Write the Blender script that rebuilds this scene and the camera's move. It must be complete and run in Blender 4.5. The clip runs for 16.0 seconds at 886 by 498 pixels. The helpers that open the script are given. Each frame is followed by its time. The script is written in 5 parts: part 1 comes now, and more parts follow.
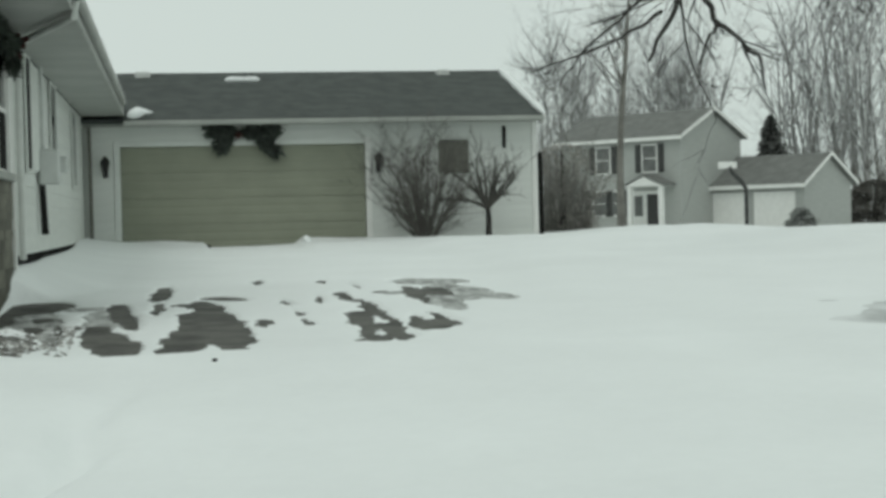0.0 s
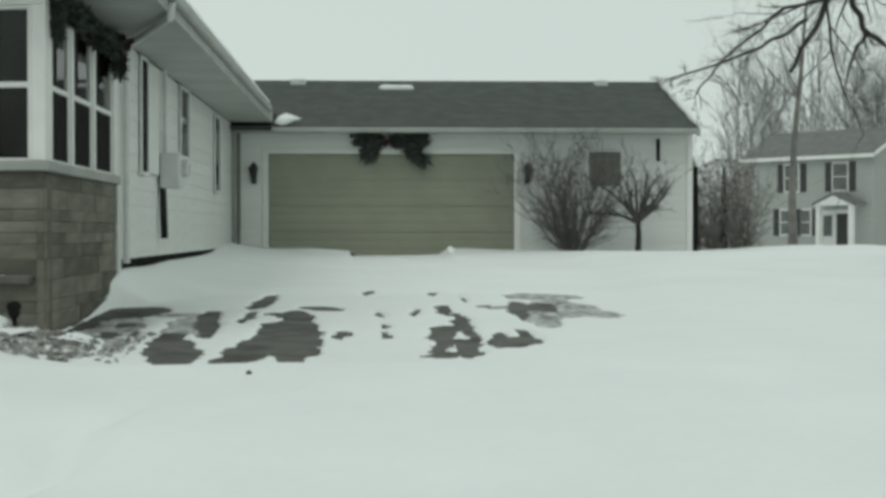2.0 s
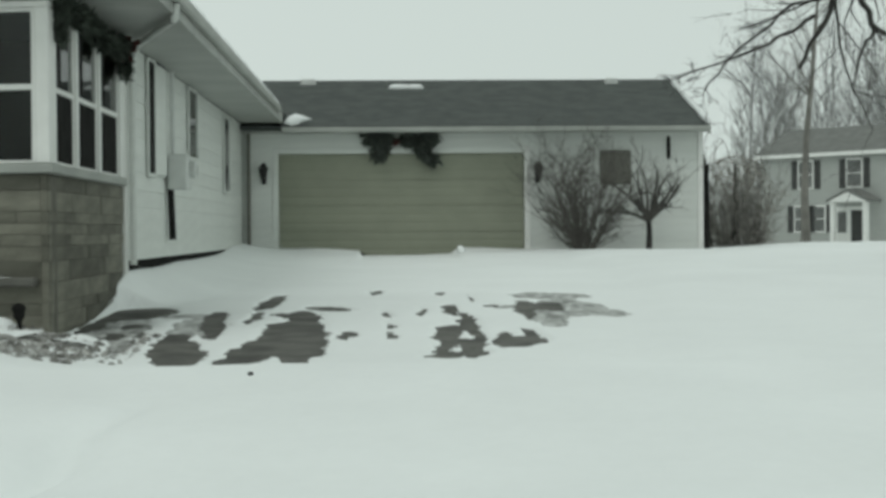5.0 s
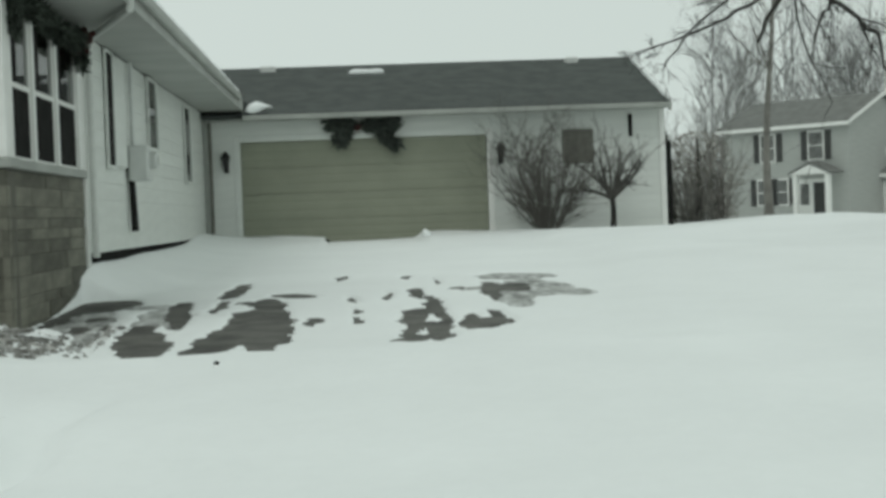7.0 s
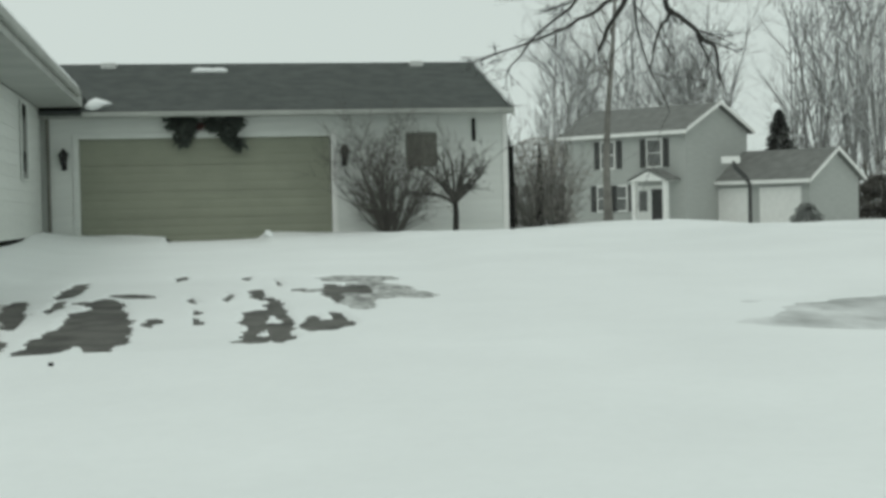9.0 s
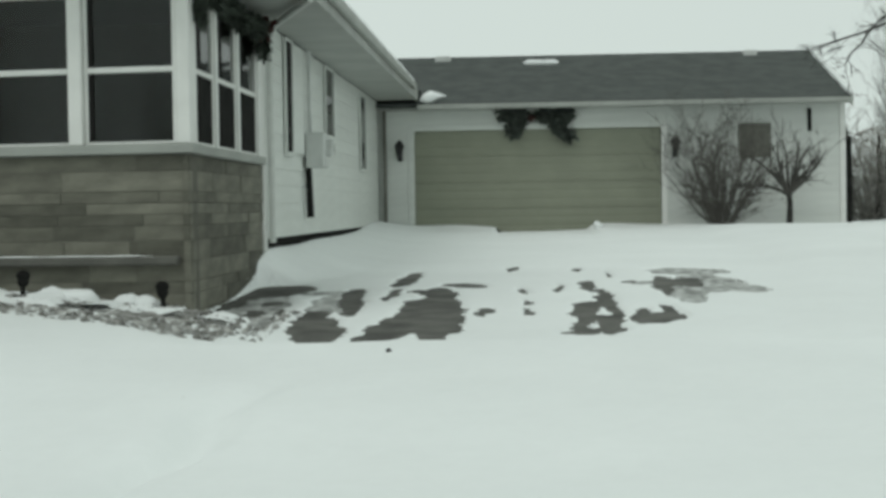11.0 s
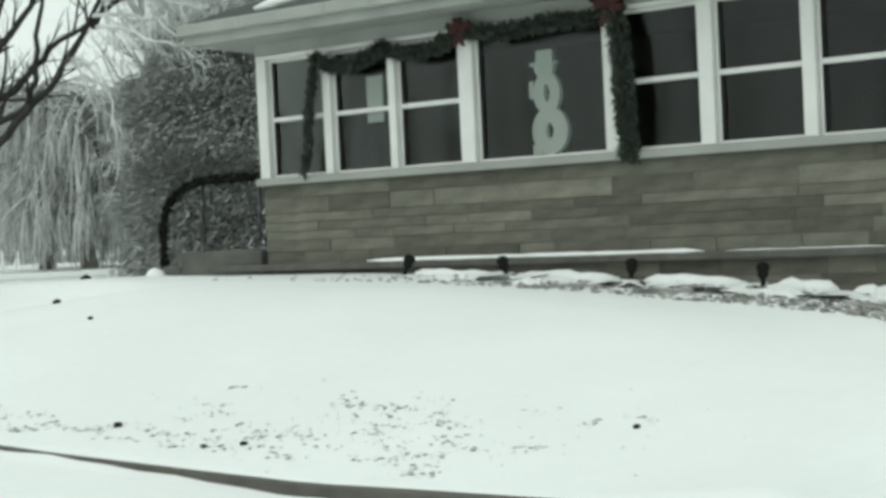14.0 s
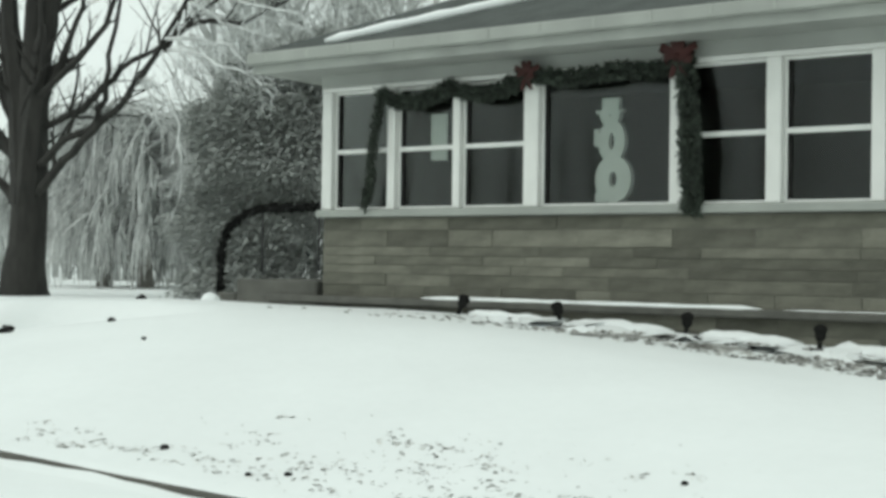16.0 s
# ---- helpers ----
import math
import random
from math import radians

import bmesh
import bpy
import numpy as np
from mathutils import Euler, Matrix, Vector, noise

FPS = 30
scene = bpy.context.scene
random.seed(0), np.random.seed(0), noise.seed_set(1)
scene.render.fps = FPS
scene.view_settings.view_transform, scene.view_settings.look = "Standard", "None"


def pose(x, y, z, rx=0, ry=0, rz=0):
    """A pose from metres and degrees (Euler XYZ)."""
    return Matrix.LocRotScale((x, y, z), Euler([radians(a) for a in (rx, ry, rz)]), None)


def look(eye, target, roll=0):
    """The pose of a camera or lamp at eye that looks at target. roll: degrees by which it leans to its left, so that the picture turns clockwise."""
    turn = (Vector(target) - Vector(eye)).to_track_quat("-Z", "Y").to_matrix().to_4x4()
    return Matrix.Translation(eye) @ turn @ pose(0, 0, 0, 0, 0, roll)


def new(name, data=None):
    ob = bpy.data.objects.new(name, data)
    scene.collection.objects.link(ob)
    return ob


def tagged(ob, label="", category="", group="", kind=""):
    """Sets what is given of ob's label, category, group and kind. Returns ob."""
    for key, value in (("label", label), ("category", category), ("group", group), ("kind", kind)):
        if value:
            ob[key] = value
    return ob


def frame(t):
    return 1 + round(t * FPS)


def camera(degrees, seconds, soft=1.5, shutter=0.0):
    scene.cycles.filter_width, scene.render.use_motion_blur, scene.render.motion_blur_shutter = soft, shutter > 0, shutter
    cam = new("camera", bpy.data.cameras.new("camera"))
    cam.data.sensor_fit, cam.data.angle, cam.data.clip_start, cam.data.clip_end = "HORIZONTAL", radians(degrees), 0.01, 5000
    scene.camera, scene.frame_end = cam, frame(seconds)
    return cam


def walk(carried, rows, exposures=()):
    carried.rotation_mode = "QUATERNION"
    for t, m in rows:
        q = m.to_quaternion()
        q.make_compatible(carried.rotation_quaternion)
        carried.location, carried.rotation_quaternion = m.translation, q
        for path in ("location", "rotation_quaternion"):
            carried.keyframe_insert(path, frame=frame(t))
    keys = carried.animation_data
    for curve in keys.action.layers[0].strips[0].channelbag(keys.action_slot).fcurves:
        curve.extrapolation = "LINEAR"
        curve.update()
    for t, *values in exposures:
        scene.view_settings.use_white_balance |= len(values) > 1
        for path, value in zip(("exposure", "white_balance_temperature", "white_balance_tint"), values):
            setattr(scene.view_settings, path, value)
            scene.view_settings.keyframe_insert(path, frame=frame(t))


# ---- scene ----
cam = camera(32.397, 16.0, soft=3.5)
# seconds, eye x y z, heading to the left of +y, pitch up, roll
PATH = [
    (0, -1.145, -0.532, 0.021, -9.905, -1.243, -1.456),
    (0.5, -0.82, -0.396, 0.016, -5.943, -0.777, 2.535),
    (1, -0.535, -0.155, -0.017, -2.89, -1.277, 1.396),
    (1.5, -0.315, -0.072, 0.009, -5.55, -0.719, -1.333),
    (2, -0.089, -0.025, 0.002, -2.556, -0.675, -0.035),
    (2.5, 0.012, -0.028, 0.005, -2.897, -0.498, -1.324),
    (3, 0.019, -0.03, 0.011, -3.274, -0.581, -1.444),
    (3.5, 0.007, -0.008, 0.004, -2.359, -0.576, -0.609),
    (5.8, 0.002, 0.002, 0.005, -1.558, -1.028, -0.326),
    (6, 0.011, 0.026, 0.005, -1.026, -1.242, -0.48),
    (6.5, 0.01, 0.034, 0, -0.26, -1.806, 0.036),
    (7, 0.022, 0.018, -0.004, -3.243, -1.342, -2.106),
    (7.5, 0.024, 0.003, -0.003, -5.355, -1.14, -0.841),
    (8, 0.03, -0.014, 0, -5.494, -1.235, -1.096),
    (8.2, 0.042, -0.011, -0.007, -8.009, -1.969, -1.615),
    (8.6, 0.03, 0, 0, -10.4, -1.75, -1.5),
    (9.4, 0.03, 0, 0, -6.2, -1.1, -0.8),
    (10.3, 0.019, -0.007, -0.003, -0.43, -0.749, -0.23),
    (10.5, 0.018, 0.008, -0.009, -0.123, -1.191, -0.374),
    (11, -0.004, 0.023, 0.007, 3.117, -1.543, -0.901),
    (11.5, -0.019, 0.006, 0.005, 7.98, -0.89, -1.255),
    (12, -0.008, -0.045, -0.009, 14.652, -0.169, -2.348),
    (12.5, 0.017, -0.052, -0.025, 21.602, 0.341, -1.934),
    (13, 0.025, -0.004, -0.002, 25.868, 0.492, -1.634),
    (13.5, 0, 0.024, 0.002, 27.665, -0.163, -2.344),
    (14, -0.005, 0.006, -0.002, 30.317, -0.956, -2.748),
    (14.5, -0.03, 0.007, 0.002, 34.298, -0.469, -0.925),
    (15, -0.03, 0.019, 0.005, 34.256, -0.173, 0.26),
    (15.5, -0.036, 0.025, 0.002, 33.953, 0.411, 0.53),
    (16, -0.034, 0.023, 0.006, 32.352, 0.564, 0.762),
]

def gaze(x, y, z, yaw, pitch, roll):
    a, p = radians(yaw), radians(pitch)
    ahead = Vector((-math.sin(a) * math.cos(p), math.cos(a) * math.cos(p), math.sin(p)))
    eye = Vector((x, y, z))
    return look(eye, eye + 10 * ahead, roll)


walk(cam, [(t, gaze(*p)) for t, *p in PATH],
     exposures=[(0.0, 0.0), (10.5, 0.02), (11.0, 0.06), (11.5, 0.13), (12.0, 0.36), (13.0, 0.45), (14.0, 0.4), (15.0, 0.32), (16.0, 0.4)])

# ---- light: an overcast winter day ----
world = bpy.data.worlds.new("overcast")
scene.world = world
world.use_nodes = True
wn, wl = world.node_tree.nodes, world.node_tree.links
sky = wn.new("ShaderNodeTexSky")
sky.sky_type, sky.sun_disc = "NISHITA", False
sky.sun_elevation, sky.sun_rotation = radians(35), radians(150)
grey = wn.new("ShaderNodeHueSaturation")
grey.inputs["Saturation"].default_value = 0.05
grey.inputs["Value"].default_value = 0.1
cloud = wn.new("ShaderNodeMixRGB")
cloud.inputs[0].default_value = 0.85
cloud.inputs[2].default_value = (0.592, 0.685, 0.642, 1)
wl.new(sky.outputs[0], grey.inputs["Color"])
wl.new(grey.outputs[0], cloud.inputs[1])
wl.new(cloud.outputs[0], wn["Background"].inputs[0])
wn["Background"].inputs[1].default_value = 1.0
sun = new("sun", bpy.data.lights.new("sun", "SUN"))
sun.data.energy, sun.data.angle, sun.data.color = 0.5, radians(40), (1, 0.98, 0.95)
sun.matrix_world = look((0, 0, 20), (6, 12, 0))

# ---- materials ----
def material(name, colour, rough=0.7, metal=0.0, vary=0.12, scale=6.0, bump=0.15, stretch=(1, 1, 1), second=None, fine=60.0, by_object=0.0, by_island=0.0, gloss=0.5):
    """A surface whose colour varies at two scales, with relief."""
    m = bpy.data.materials.new(name)
    m.use_nodes = True
    n, l = m.node_tree.nodes, m.node_tree.links
    b = n["Principled BSDF"]
    b.inputs["Roughness"].default_value, b.inputs["Metallic"].default_value = rough, metal
    b.inputs["Specular IOR Level"].default_value = gloss
    co, mp = n.new("ShaderNodeTexCoord"), n.new("ShaderNodeMapping")
    mp.inputs["Scale"].default_value = stretch
    l.new(co.outputs["Object"], mp.inputs["Vector"])
    big, small = n.new("ShaderNodeTexNoise"), n.new("ShaderNodeTexNoise")
    for tex, s, d in ((big, scale, 4), (small, fine, 3)):
        tex.inputs["Scale"].default_value, tex.inputs["Detail"].default_value = s, d
        l.new(mp.outputs[0], tex.inputs["Vector"])
    dark = [c * (1 - vary) for c in colour]
    light = second or [min(1, c * (1 + vary)) for c in colour]
    ramp = n.new("ShaderNodeValToRGB")
    ramp.color_ramp.elements[0].position, ramp.color_ramp.elements[1].position = 0.35, 0.68
    ramp.color_ramp.elements[0].color, ramp.color_ramp.elements[1].color = (*dark, 1), (*light, 1)
    l.new(big.outputs[0], ramp.inputs[0])
    grain = n.new("ShaderNodeMapRange")
    grain.inputs["To Min"].default_value, grain.inputs["To Max"].default_value = 1 - vary * 0.8, 1 + vary * 0.8
    l.new(small.outputs[0], grain.inputs["Value"])
    value = n.new("ShaderNodeHueSaturation")
    l.new(ramp.outputs[0], value.inputs["Color"])
    last = grain.outputs[0]
    for amount, out in ((by_object, "Random"), (by_island, "Random Per Island")):
        if amount:
            info = n.new("ShaderNodeObjectInfo" if out == "Random" else "ShaderNodeNewGeometry")
            spread, times = n.new("ShaderNodeMapRange"), n.new("ShaderNodeMath")
            spread.inputs["To Min"].default_value, spread.inputs["To Max"].default_value = 1 - amount, 1 + amount
            times.operation = "MULTIPLY"
            l.new(info.outputs[out], spread.inputs["Value"])
            l.new(spread.outputs[0], times.inputs[0])
            l.new(last, times.inputs[1])
            last = times.outputs[0]
    l.new(last, value.inputs["Value"])
    l.new(value.outputs[0], b.inputs["Base Color"])
    if bump:
        bu = n.new("ShaderNodeBump")
        bu.inputs["Strength"].default_value, bu.inputs["Distance"].default_value = bump, 0.02
        l.new(small.outputs[0], bu.inputs["Height"])
        l.new(bu.outputs[0], b.inputs["Normal"])
    return m


def glass_material():
    m = bpy.data.materials.new("window_glass")
    m.use_nodes = True
    n, l = m.node_tree.nodes, m.node_tree.links
    gloss, clear, mix, fres = (n.new("ShaderNode" + k) for k in ("BsdfGlossy", "BsdfTransparent", "MixShader", "Fresnel"))
    gloss.inputs["Roughness"].default_value = 0.03
    clear.inputs["Color"].default_value = (0.8, 0.83, 0.81, 1)
    fres.inputs["IOR"].default_value = 1.42
    l.new(fres.outputs[0], mix.inputs[0])
    l.new(clear.outputs[0], mix.inputs[1])
    l.new(gloss.outputs[0], mix.inputs[2])
    l.new(mix.outputs[0], n["Material Output"].inputs[0])
    return m


M = dict(
    snow=material("snow", (0.83, 0.855, 0.85), 0.75, vary=0.03, scale=0.5, bump=0.25, fine=9),
    asphalt=material("asphalt", (0.078, 0.077, 0.069), 0.85, vary=0.3, scale=2.5, bump=0.4, fine=60, second=(0.14, 0.138, 0.124)),
    siding=material("white_siding", (0.61, 0.633, 0.602), 0.55, vary=0.04, scale=1.5, bump=0.05, stretch=(1, 1, 6), by_object=0.03),
    trim=material("white_trim", (0.72, 0.727, 0.7), 0.45, vary=0.04, scale=4, bump=0.05),
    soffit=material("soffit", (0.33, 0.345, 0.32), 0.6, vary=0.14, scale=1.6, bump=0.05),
    # eave shade on the frieze is put into this darker grey
    frieze=material("eave_shaded_board", (0.315, 0.33, 0.305), 0.6, vary=0.11, scale=1.3, bump=0.05),
    roof=material("dark_shingles", (0.062, 0.07, 0.066), 0.9, vary=0.2, scale=3, bump=0.5, fine=25, stretch=(1, 1, 1)),
    stone=material("lannon_stone", (0.145, 0.143, 0.117), 0.9, vary=0.2, scale=3, bump=0.5, fine=28, by_object=0.33, stretch=(1, 1, 2.5), gloss=0.25),
    mortar=material("mortar", (0.115, 0.113, 0.094), 0.95, vary=0.1, scale=12, bump=0.4),
    door=material("olive_door_paint", (0.22, 0.234, 0.176), 0.5, vary=0.05, scale=2, bump=0.05, by_object=0.02),
    concrete=material("concrete", (0.25, 0.25, 0.23), 0.9, vary=0.15, scale=3, bump=0.4),
    bark=material("bark", (0.028, 0.027, 0.024), 0.95, vary=0.3, scale=6, bump=0.8, stretch=(1, 1, 0.25), fine=30),
    twig=material("frosted_twig", (0.16, 0.155, 0.14), 0.95, vary=0.25, scale=3, bump=0.2, by_island=0.3),
    # mist over the far woods is put into this light grey
    far_twig=material("hazed_far_bark", (0.25, 0.253, 0.248), 0.95, vary=0.2, scale=1, bump=0.0, by_island=0.35),
    shrub=material("shrub_stem", (0.1, 0.095, 0.085), 0.95, vary=0.2, scale=8, bump=0.2, by_island=0.3),
    needle=material("evergreen_needle", (0.045, 0.06, 0.042), 0.85, vary=0.3, scale=6, bump=0.0, by_island=0.45),
    # haze over the conifer is put into this pale needle colour
    far_needle=material("hazed_conifer_foliage", (0.34, 0.355, 0.338), 0.95, vary=0.1, scale=1, bump=0.0, by_island=0.06, gloss=0.1),
    garland=material("garland_needle", (0.042, 0.053, 0.041), 0.9, vary=0.3, scale=10, bump=0.0, by_island=0.5),
    swag_needle=material("dusted_swag_needle", (0.07, 0.082, 0.07), 0.9, vary=0.3, scale=10, bump=0.0, by_island=0.4),
    bow=material("red_velvet", (0.048, 0.012, 0.01), 0.8, vary=0.2, scale=10, bump=0.1),
    black=material("black_metal", (0.02, 0.02, 0.02), 0.5, metal=0.3, vary=0.1, scale=8, bump=0.1),
    # for black parts, and for shade drawn as black
    dark=material("black_parts_and_shade", (0.02, 0.02, 0.019), 0.95, vary=0.2, scale=6, bump=0.2, gloss=0.05),
    # the room's dimness is put into this near-black colour
    inside=material("dim_porch_interior", (0.036, 0.038, 0.034), 0.8, vary=0.15, scale=2, bump=0.1),
    brown=material("brown_panel", (0.15, 0.15, 0.13), 0.8, vary=0.15, scale=5, bump=0.2),
    grey_box=material("grey_meter_box", (0.55, 0.57, 0.55), 0.5, metal=0.2, vary=0.06, scale=5, bump=0.05),
    mulch=material("mulch", (0.17, 0.162, 0.145), 0.95, vary=0.4, scale=5, bump=0.8, second=(0.45, 0.45, 0.43), by_island=0.4),
    white_plastic=material("white_plastic", (0.86, 0.87, 0.85), 0.4, vary=0.05, scale=9, bump=0.05),
    wall_far=material("neighbour_siding", (0.36, 0.375, 0.355), 0.7, vary=0.06, scale=1.5, bump=0.05, stretch=(1, 1, 8)),
    roof_far=material("neighbour_shingles", (0.17, 0.175, 0.165), 0.9, vary=0.15, scale=2, bump=0.3, fine=20),
    shutter=material("black_shutter", (0.035, 0.037, 0.035), 0.6, vary=0.15, scale=6, bump=0.1),
    bulb=material("clear_lantern_glass", (0.5, 0.52, 0.5), 0.2, vary=0.05, scale=6, bump=0.0),
    # darker concrete for the steps and the ledge
    step=material("dark_concrete", (0.105, 0.104, 0.092), 0.85, vary=0.2, scale=4, bump=0.4),
    slush=material("thin_slush", (0.27, 0.275, 0.262), 0.8, vary=0.25, scale=4, bump=0.3, stretch=(2.5, 1, 1), second=(0.6, 0.615, 0.6), fine=30),
    # snow greyed to carry the shade of the hollow by the drive
    crust=material("hollow_shade_snow", (0.42, 0.432, 0.425), 0.8, vary=0.15, scale=2.5, bump=0.3, stretch=(1, 0.5, 1), second=(0.74, 0.76, 0.755), fine=14),
    frost_near=material("rimed_twigs", (0.62, 0.635, 0.625), 0.9, vary=0.2, scale=3, bump=0.0, by_island=0.25),
    glass=glass_material(),
)


# ---- building helpers ----
def box(bm, x0, x1, y0, y1, z0, z1, bevel=0.0):
    r = bmesh.ops.create_cube(bm, size=1, matrix=Matrix.Translation(((x0 + x1) / 2, (y0 + y1) / 2, (z0 + z1) / 2)) @ Matrix.Diagonal((abs(x1 - x0), abs(y1 - y0), abs(z1 - z0), 1)))
    if bevel:
        edges = list({e for v in r["verts"] for e in v.link_edges})
        bmesh.ops.bevel(bm, geom=edges, offset=bevel, segments=1, affect="EDGES")
    return bm


def block(x0, x1, y0, y1, z0, z1, bevel=0.0):
    return box(bmesh.new(), x0, x1, y0, y1, z0, z1, bevel)


def part(name, bm, mat, parent=None, label="", smooth=False):
    me = bpy.data.meshes.new(name)
    if isinstance(bm, tuple):
        me.from_pydata(bm[0], [], bm[1])
    else:
        bmesh.ops.recalc_face_normals(bm, faces=bm.faces)
        bm.to_mesh(me)
        bm.free()
    me.materials.append(mat)
    if smooth:
        me.polygons.foreach_set("use_smooth", [True] * len(me.polygons))
    ob = new(name, me)
    ob.parent = parent
    if label:
        ob["label"] = label
    return ob


def thing(name, label, category, group="", kind="", at=(0, 0, 0)):
    ob = new(name)
    ob.location = at
    ob.empty_display_size = 0.2
    return tagged(ob, label, category, group, kind)


def prism(points, lift):
    """A solid from a closed polygon (3D points) pushed by the vector lift."""
    n = len(points)
    a = [Vector(p) for p in points]
    b = [p + Vector(lift) for p in a]
    faces = [tuple(range(n)), tuple(range(2 * n - 1, n - 1, -1))]
    faces += [(i, i + n, (i + 1) % n + n, (i + 1) % n) for i in range(n)]
    bm = bmesh.new()
    vs = [bm.verts.new(p) for p in a + b]
    for f in faces:
        bm.faces.new([vs[i] for i in f])
    return bm


def tubes(strands, sides=5):
    """One mesh of tapered tubes; each strand is a list of (point, radius)."""
    verts, faces = [], []
    for strand in strands:
        base = len(verts)
        for k, (p, r) in enumerate(strand):
            p = Vector(p)
            q = Vector(strand[min(k + 1, len(strand) - 1)][0]) - Vector(strand[max(k - 1, 0)][0])
            q = q.normalized() if q.length > 1e-9 else Vector((0, 0, 1))
            u = q.cross(Vector((0.31, 0.95, 0.05)))
            u = u.normalized() if u.length > 0.05 else q.cross(Vector((1, 0, 0))).normalized()
            w = q.cross(u)
            for s in range(sides):
                a = 2 * math.pi * s / sides
                verts.append(p + r * (math.cos(a) * u + math.sin(a) * w))
        for k in range(len(strand) - 1):
            for s in range(sides):
                i, j = base + k * sides + s, base + k * sides + (s + 1) % sides
                faces.append((i, j, j + sides, i + sides))
        faces.append(tuple(base + s for s in reversed(range(sides))))
        faces.append(tuple(base + (len(strand) - 1) * sides + s for s in range(sides)))
    return verts, faces


def lathe(profile, at=(0, 0, 0), sides=12):
    """A turned solid from (radius, height) pairs."""
    verts, faces = [], []
    for r, z in profile:
        for s in range(sides):
            a = 2 * math.pi * s / sides
            verts.append((at[0] + r * math.cos(a), at[1] + r * math.sin(a), at[2] + z))
    for k in range(len(profile) - 1):
        for s in range(sides):
            i, j = k * sides + s, k * sides + (s + 1) % sides
            faces.append((i, j, j + sides, i + sides))
    faces.append(tuple(reversed(range(sides))))
    faces.append(tuple((len(profile) - 1) * sides + s for s in range(sides)))
    return verts, faces


def merged(*meshes):
    verts, faces = [], []
    for v, f in meshes:
        k = len(verts)
        verts += list(v)
        faces += [tuple(i + k for i in g) for g in f]
    return verts, faces


# ---- the ground ----
def step(a, b, v):
    t = np.clip((v - a) / (b - a), 0, 1)
    return t * t * (3 - 2 * t)


def drive_level(x, y):
    return np.interp(y, [0, 6, 10, 13, 18, 24, 30, 40], [-1.3, -1.22, -1.03, -0.93, -0.765, -0.61, -0.53, -0.53])


def ripple(x, y, s, seed=0.0):
    return (np.sin(x * s + 1.7 * np.sin(y * s * 0.63 + seed)) + np.sin(y * s * 0.87 + 1.3 * np.sin(x * s * 0.71 + 2 + seed))) * 0.5


# bare places on the drive: centre x, y, half sizes along and across, turn in degrees
# the patch at (-2.66, 15.7) draws the snow bank's shadow as dark asphalt
BARE_AND_SHADE_BY_WALL = [(-1.73, 12.35, 1.25, 0.225, 98), (-1.66, 14.45, 1.55, 0.125, 95), (-2.66, 15.7, 0.8, 0.42, 78), (-2.44, 14.43, 0.3, 0.094, 96), (-2.8, 14.5, 0.9, 0.12, 90),
                (-2.45, 13.42, 0.31, 0.074, 101), (-2.19, 13.4, 0.5, 0.042, 95)]
BARE_MIDDLE = [(-0.81, 13.6, 2.4, 0.25, 93), (-1.06, 12.4, 1.4, 0.2, 84), (-1.01, 14.21, 1.52, 0.15, 88), (-0.64, 16.15, 0.44, 0.206, 114),
               (-1.33, 17.05, 1.12, 0.118, 87), (-1.34, 15.19, 0.67, 0.076, 89), (-1.12, 15.34, 0.33, 0.091, 95), (-0.38, 13.33, 0.39, 0.06, 92)]
BARE_TRACK = [(0.59, 13.42, 0.95, 0.22, 88), (0.7, 12.9, 1.4, 0.12, 87), (0.63, 15.9, 0.8, 0.09, 90), (0.74, 14.6, 0.95, 0.11, 89),
              (0.42, 11.75, 0.4, 0.17, 80), (0.67, 12.0, 0.4, 0.11, 87), (0.47, 12.45, 0.85, 0.1, 86), (0.32, 15.53, 0.59, 0.045, 88)]
BARE_EDGE = [(1.06, 12.74, 0.52, 0.2, 78), (1.23, 13.34, 0.8, 0.075, 93), (0.98, 13.0, 0.6, 0.065, 86), (0.96, 12.31, 0.23, 0.057, 79),
             (1.42, 16.01, 1.16, 0.12, 87), (1.69, 16.3, 0.51, 0.17, 85)]
BARE_SPECKS = [(-0.18, 18.32, 0.6, 0.08, 87), (-0.04, 15.31, 0.4, 0.06, 96), (-0.01, 14.11, 0.28, 0.05, 90), (0.01, 13.28, 0.24, 0.05, 90),
               (0.59, 18.15, 0.39, 0.07, 88), (0.92, 17.46, 0.6, 0.05, 91), (1.1, 16.39, 0.22, 0.09, 87)]
BARE = BARE_AND_SHADE_BY_WALL + BARE_MIDDLE + BARE_TRACK + BARE_EDGE + BARE_SPECKS
# places where only a film of slush lies
DULL = [(-1.84, 14.28, 1.15, 0.2, 91), (-2.5, 14.2, 1.1, 0.28, 95), (-2.3, 13.0, 0.9, 0.13, 100), (-2.62, 13.3, 0.6, 0.16, 100), (1.51, 15.2, 1.33, 0.2, 92), (1.83, 15.94, 1.13, 0.43, 84), (2.17, 15.31, 0.45, 0.22, 82), (1.83, 17.64, 0.6, 0.45, 121)]
# blown snow lying across them
DRIFTED = [(0.66, 13.3, 0.3, 0.055, 90), (0.53, 12.3, 0.25, 0.03, 80), (-1.1, 15.0, 0.3, 0.05, 95)]


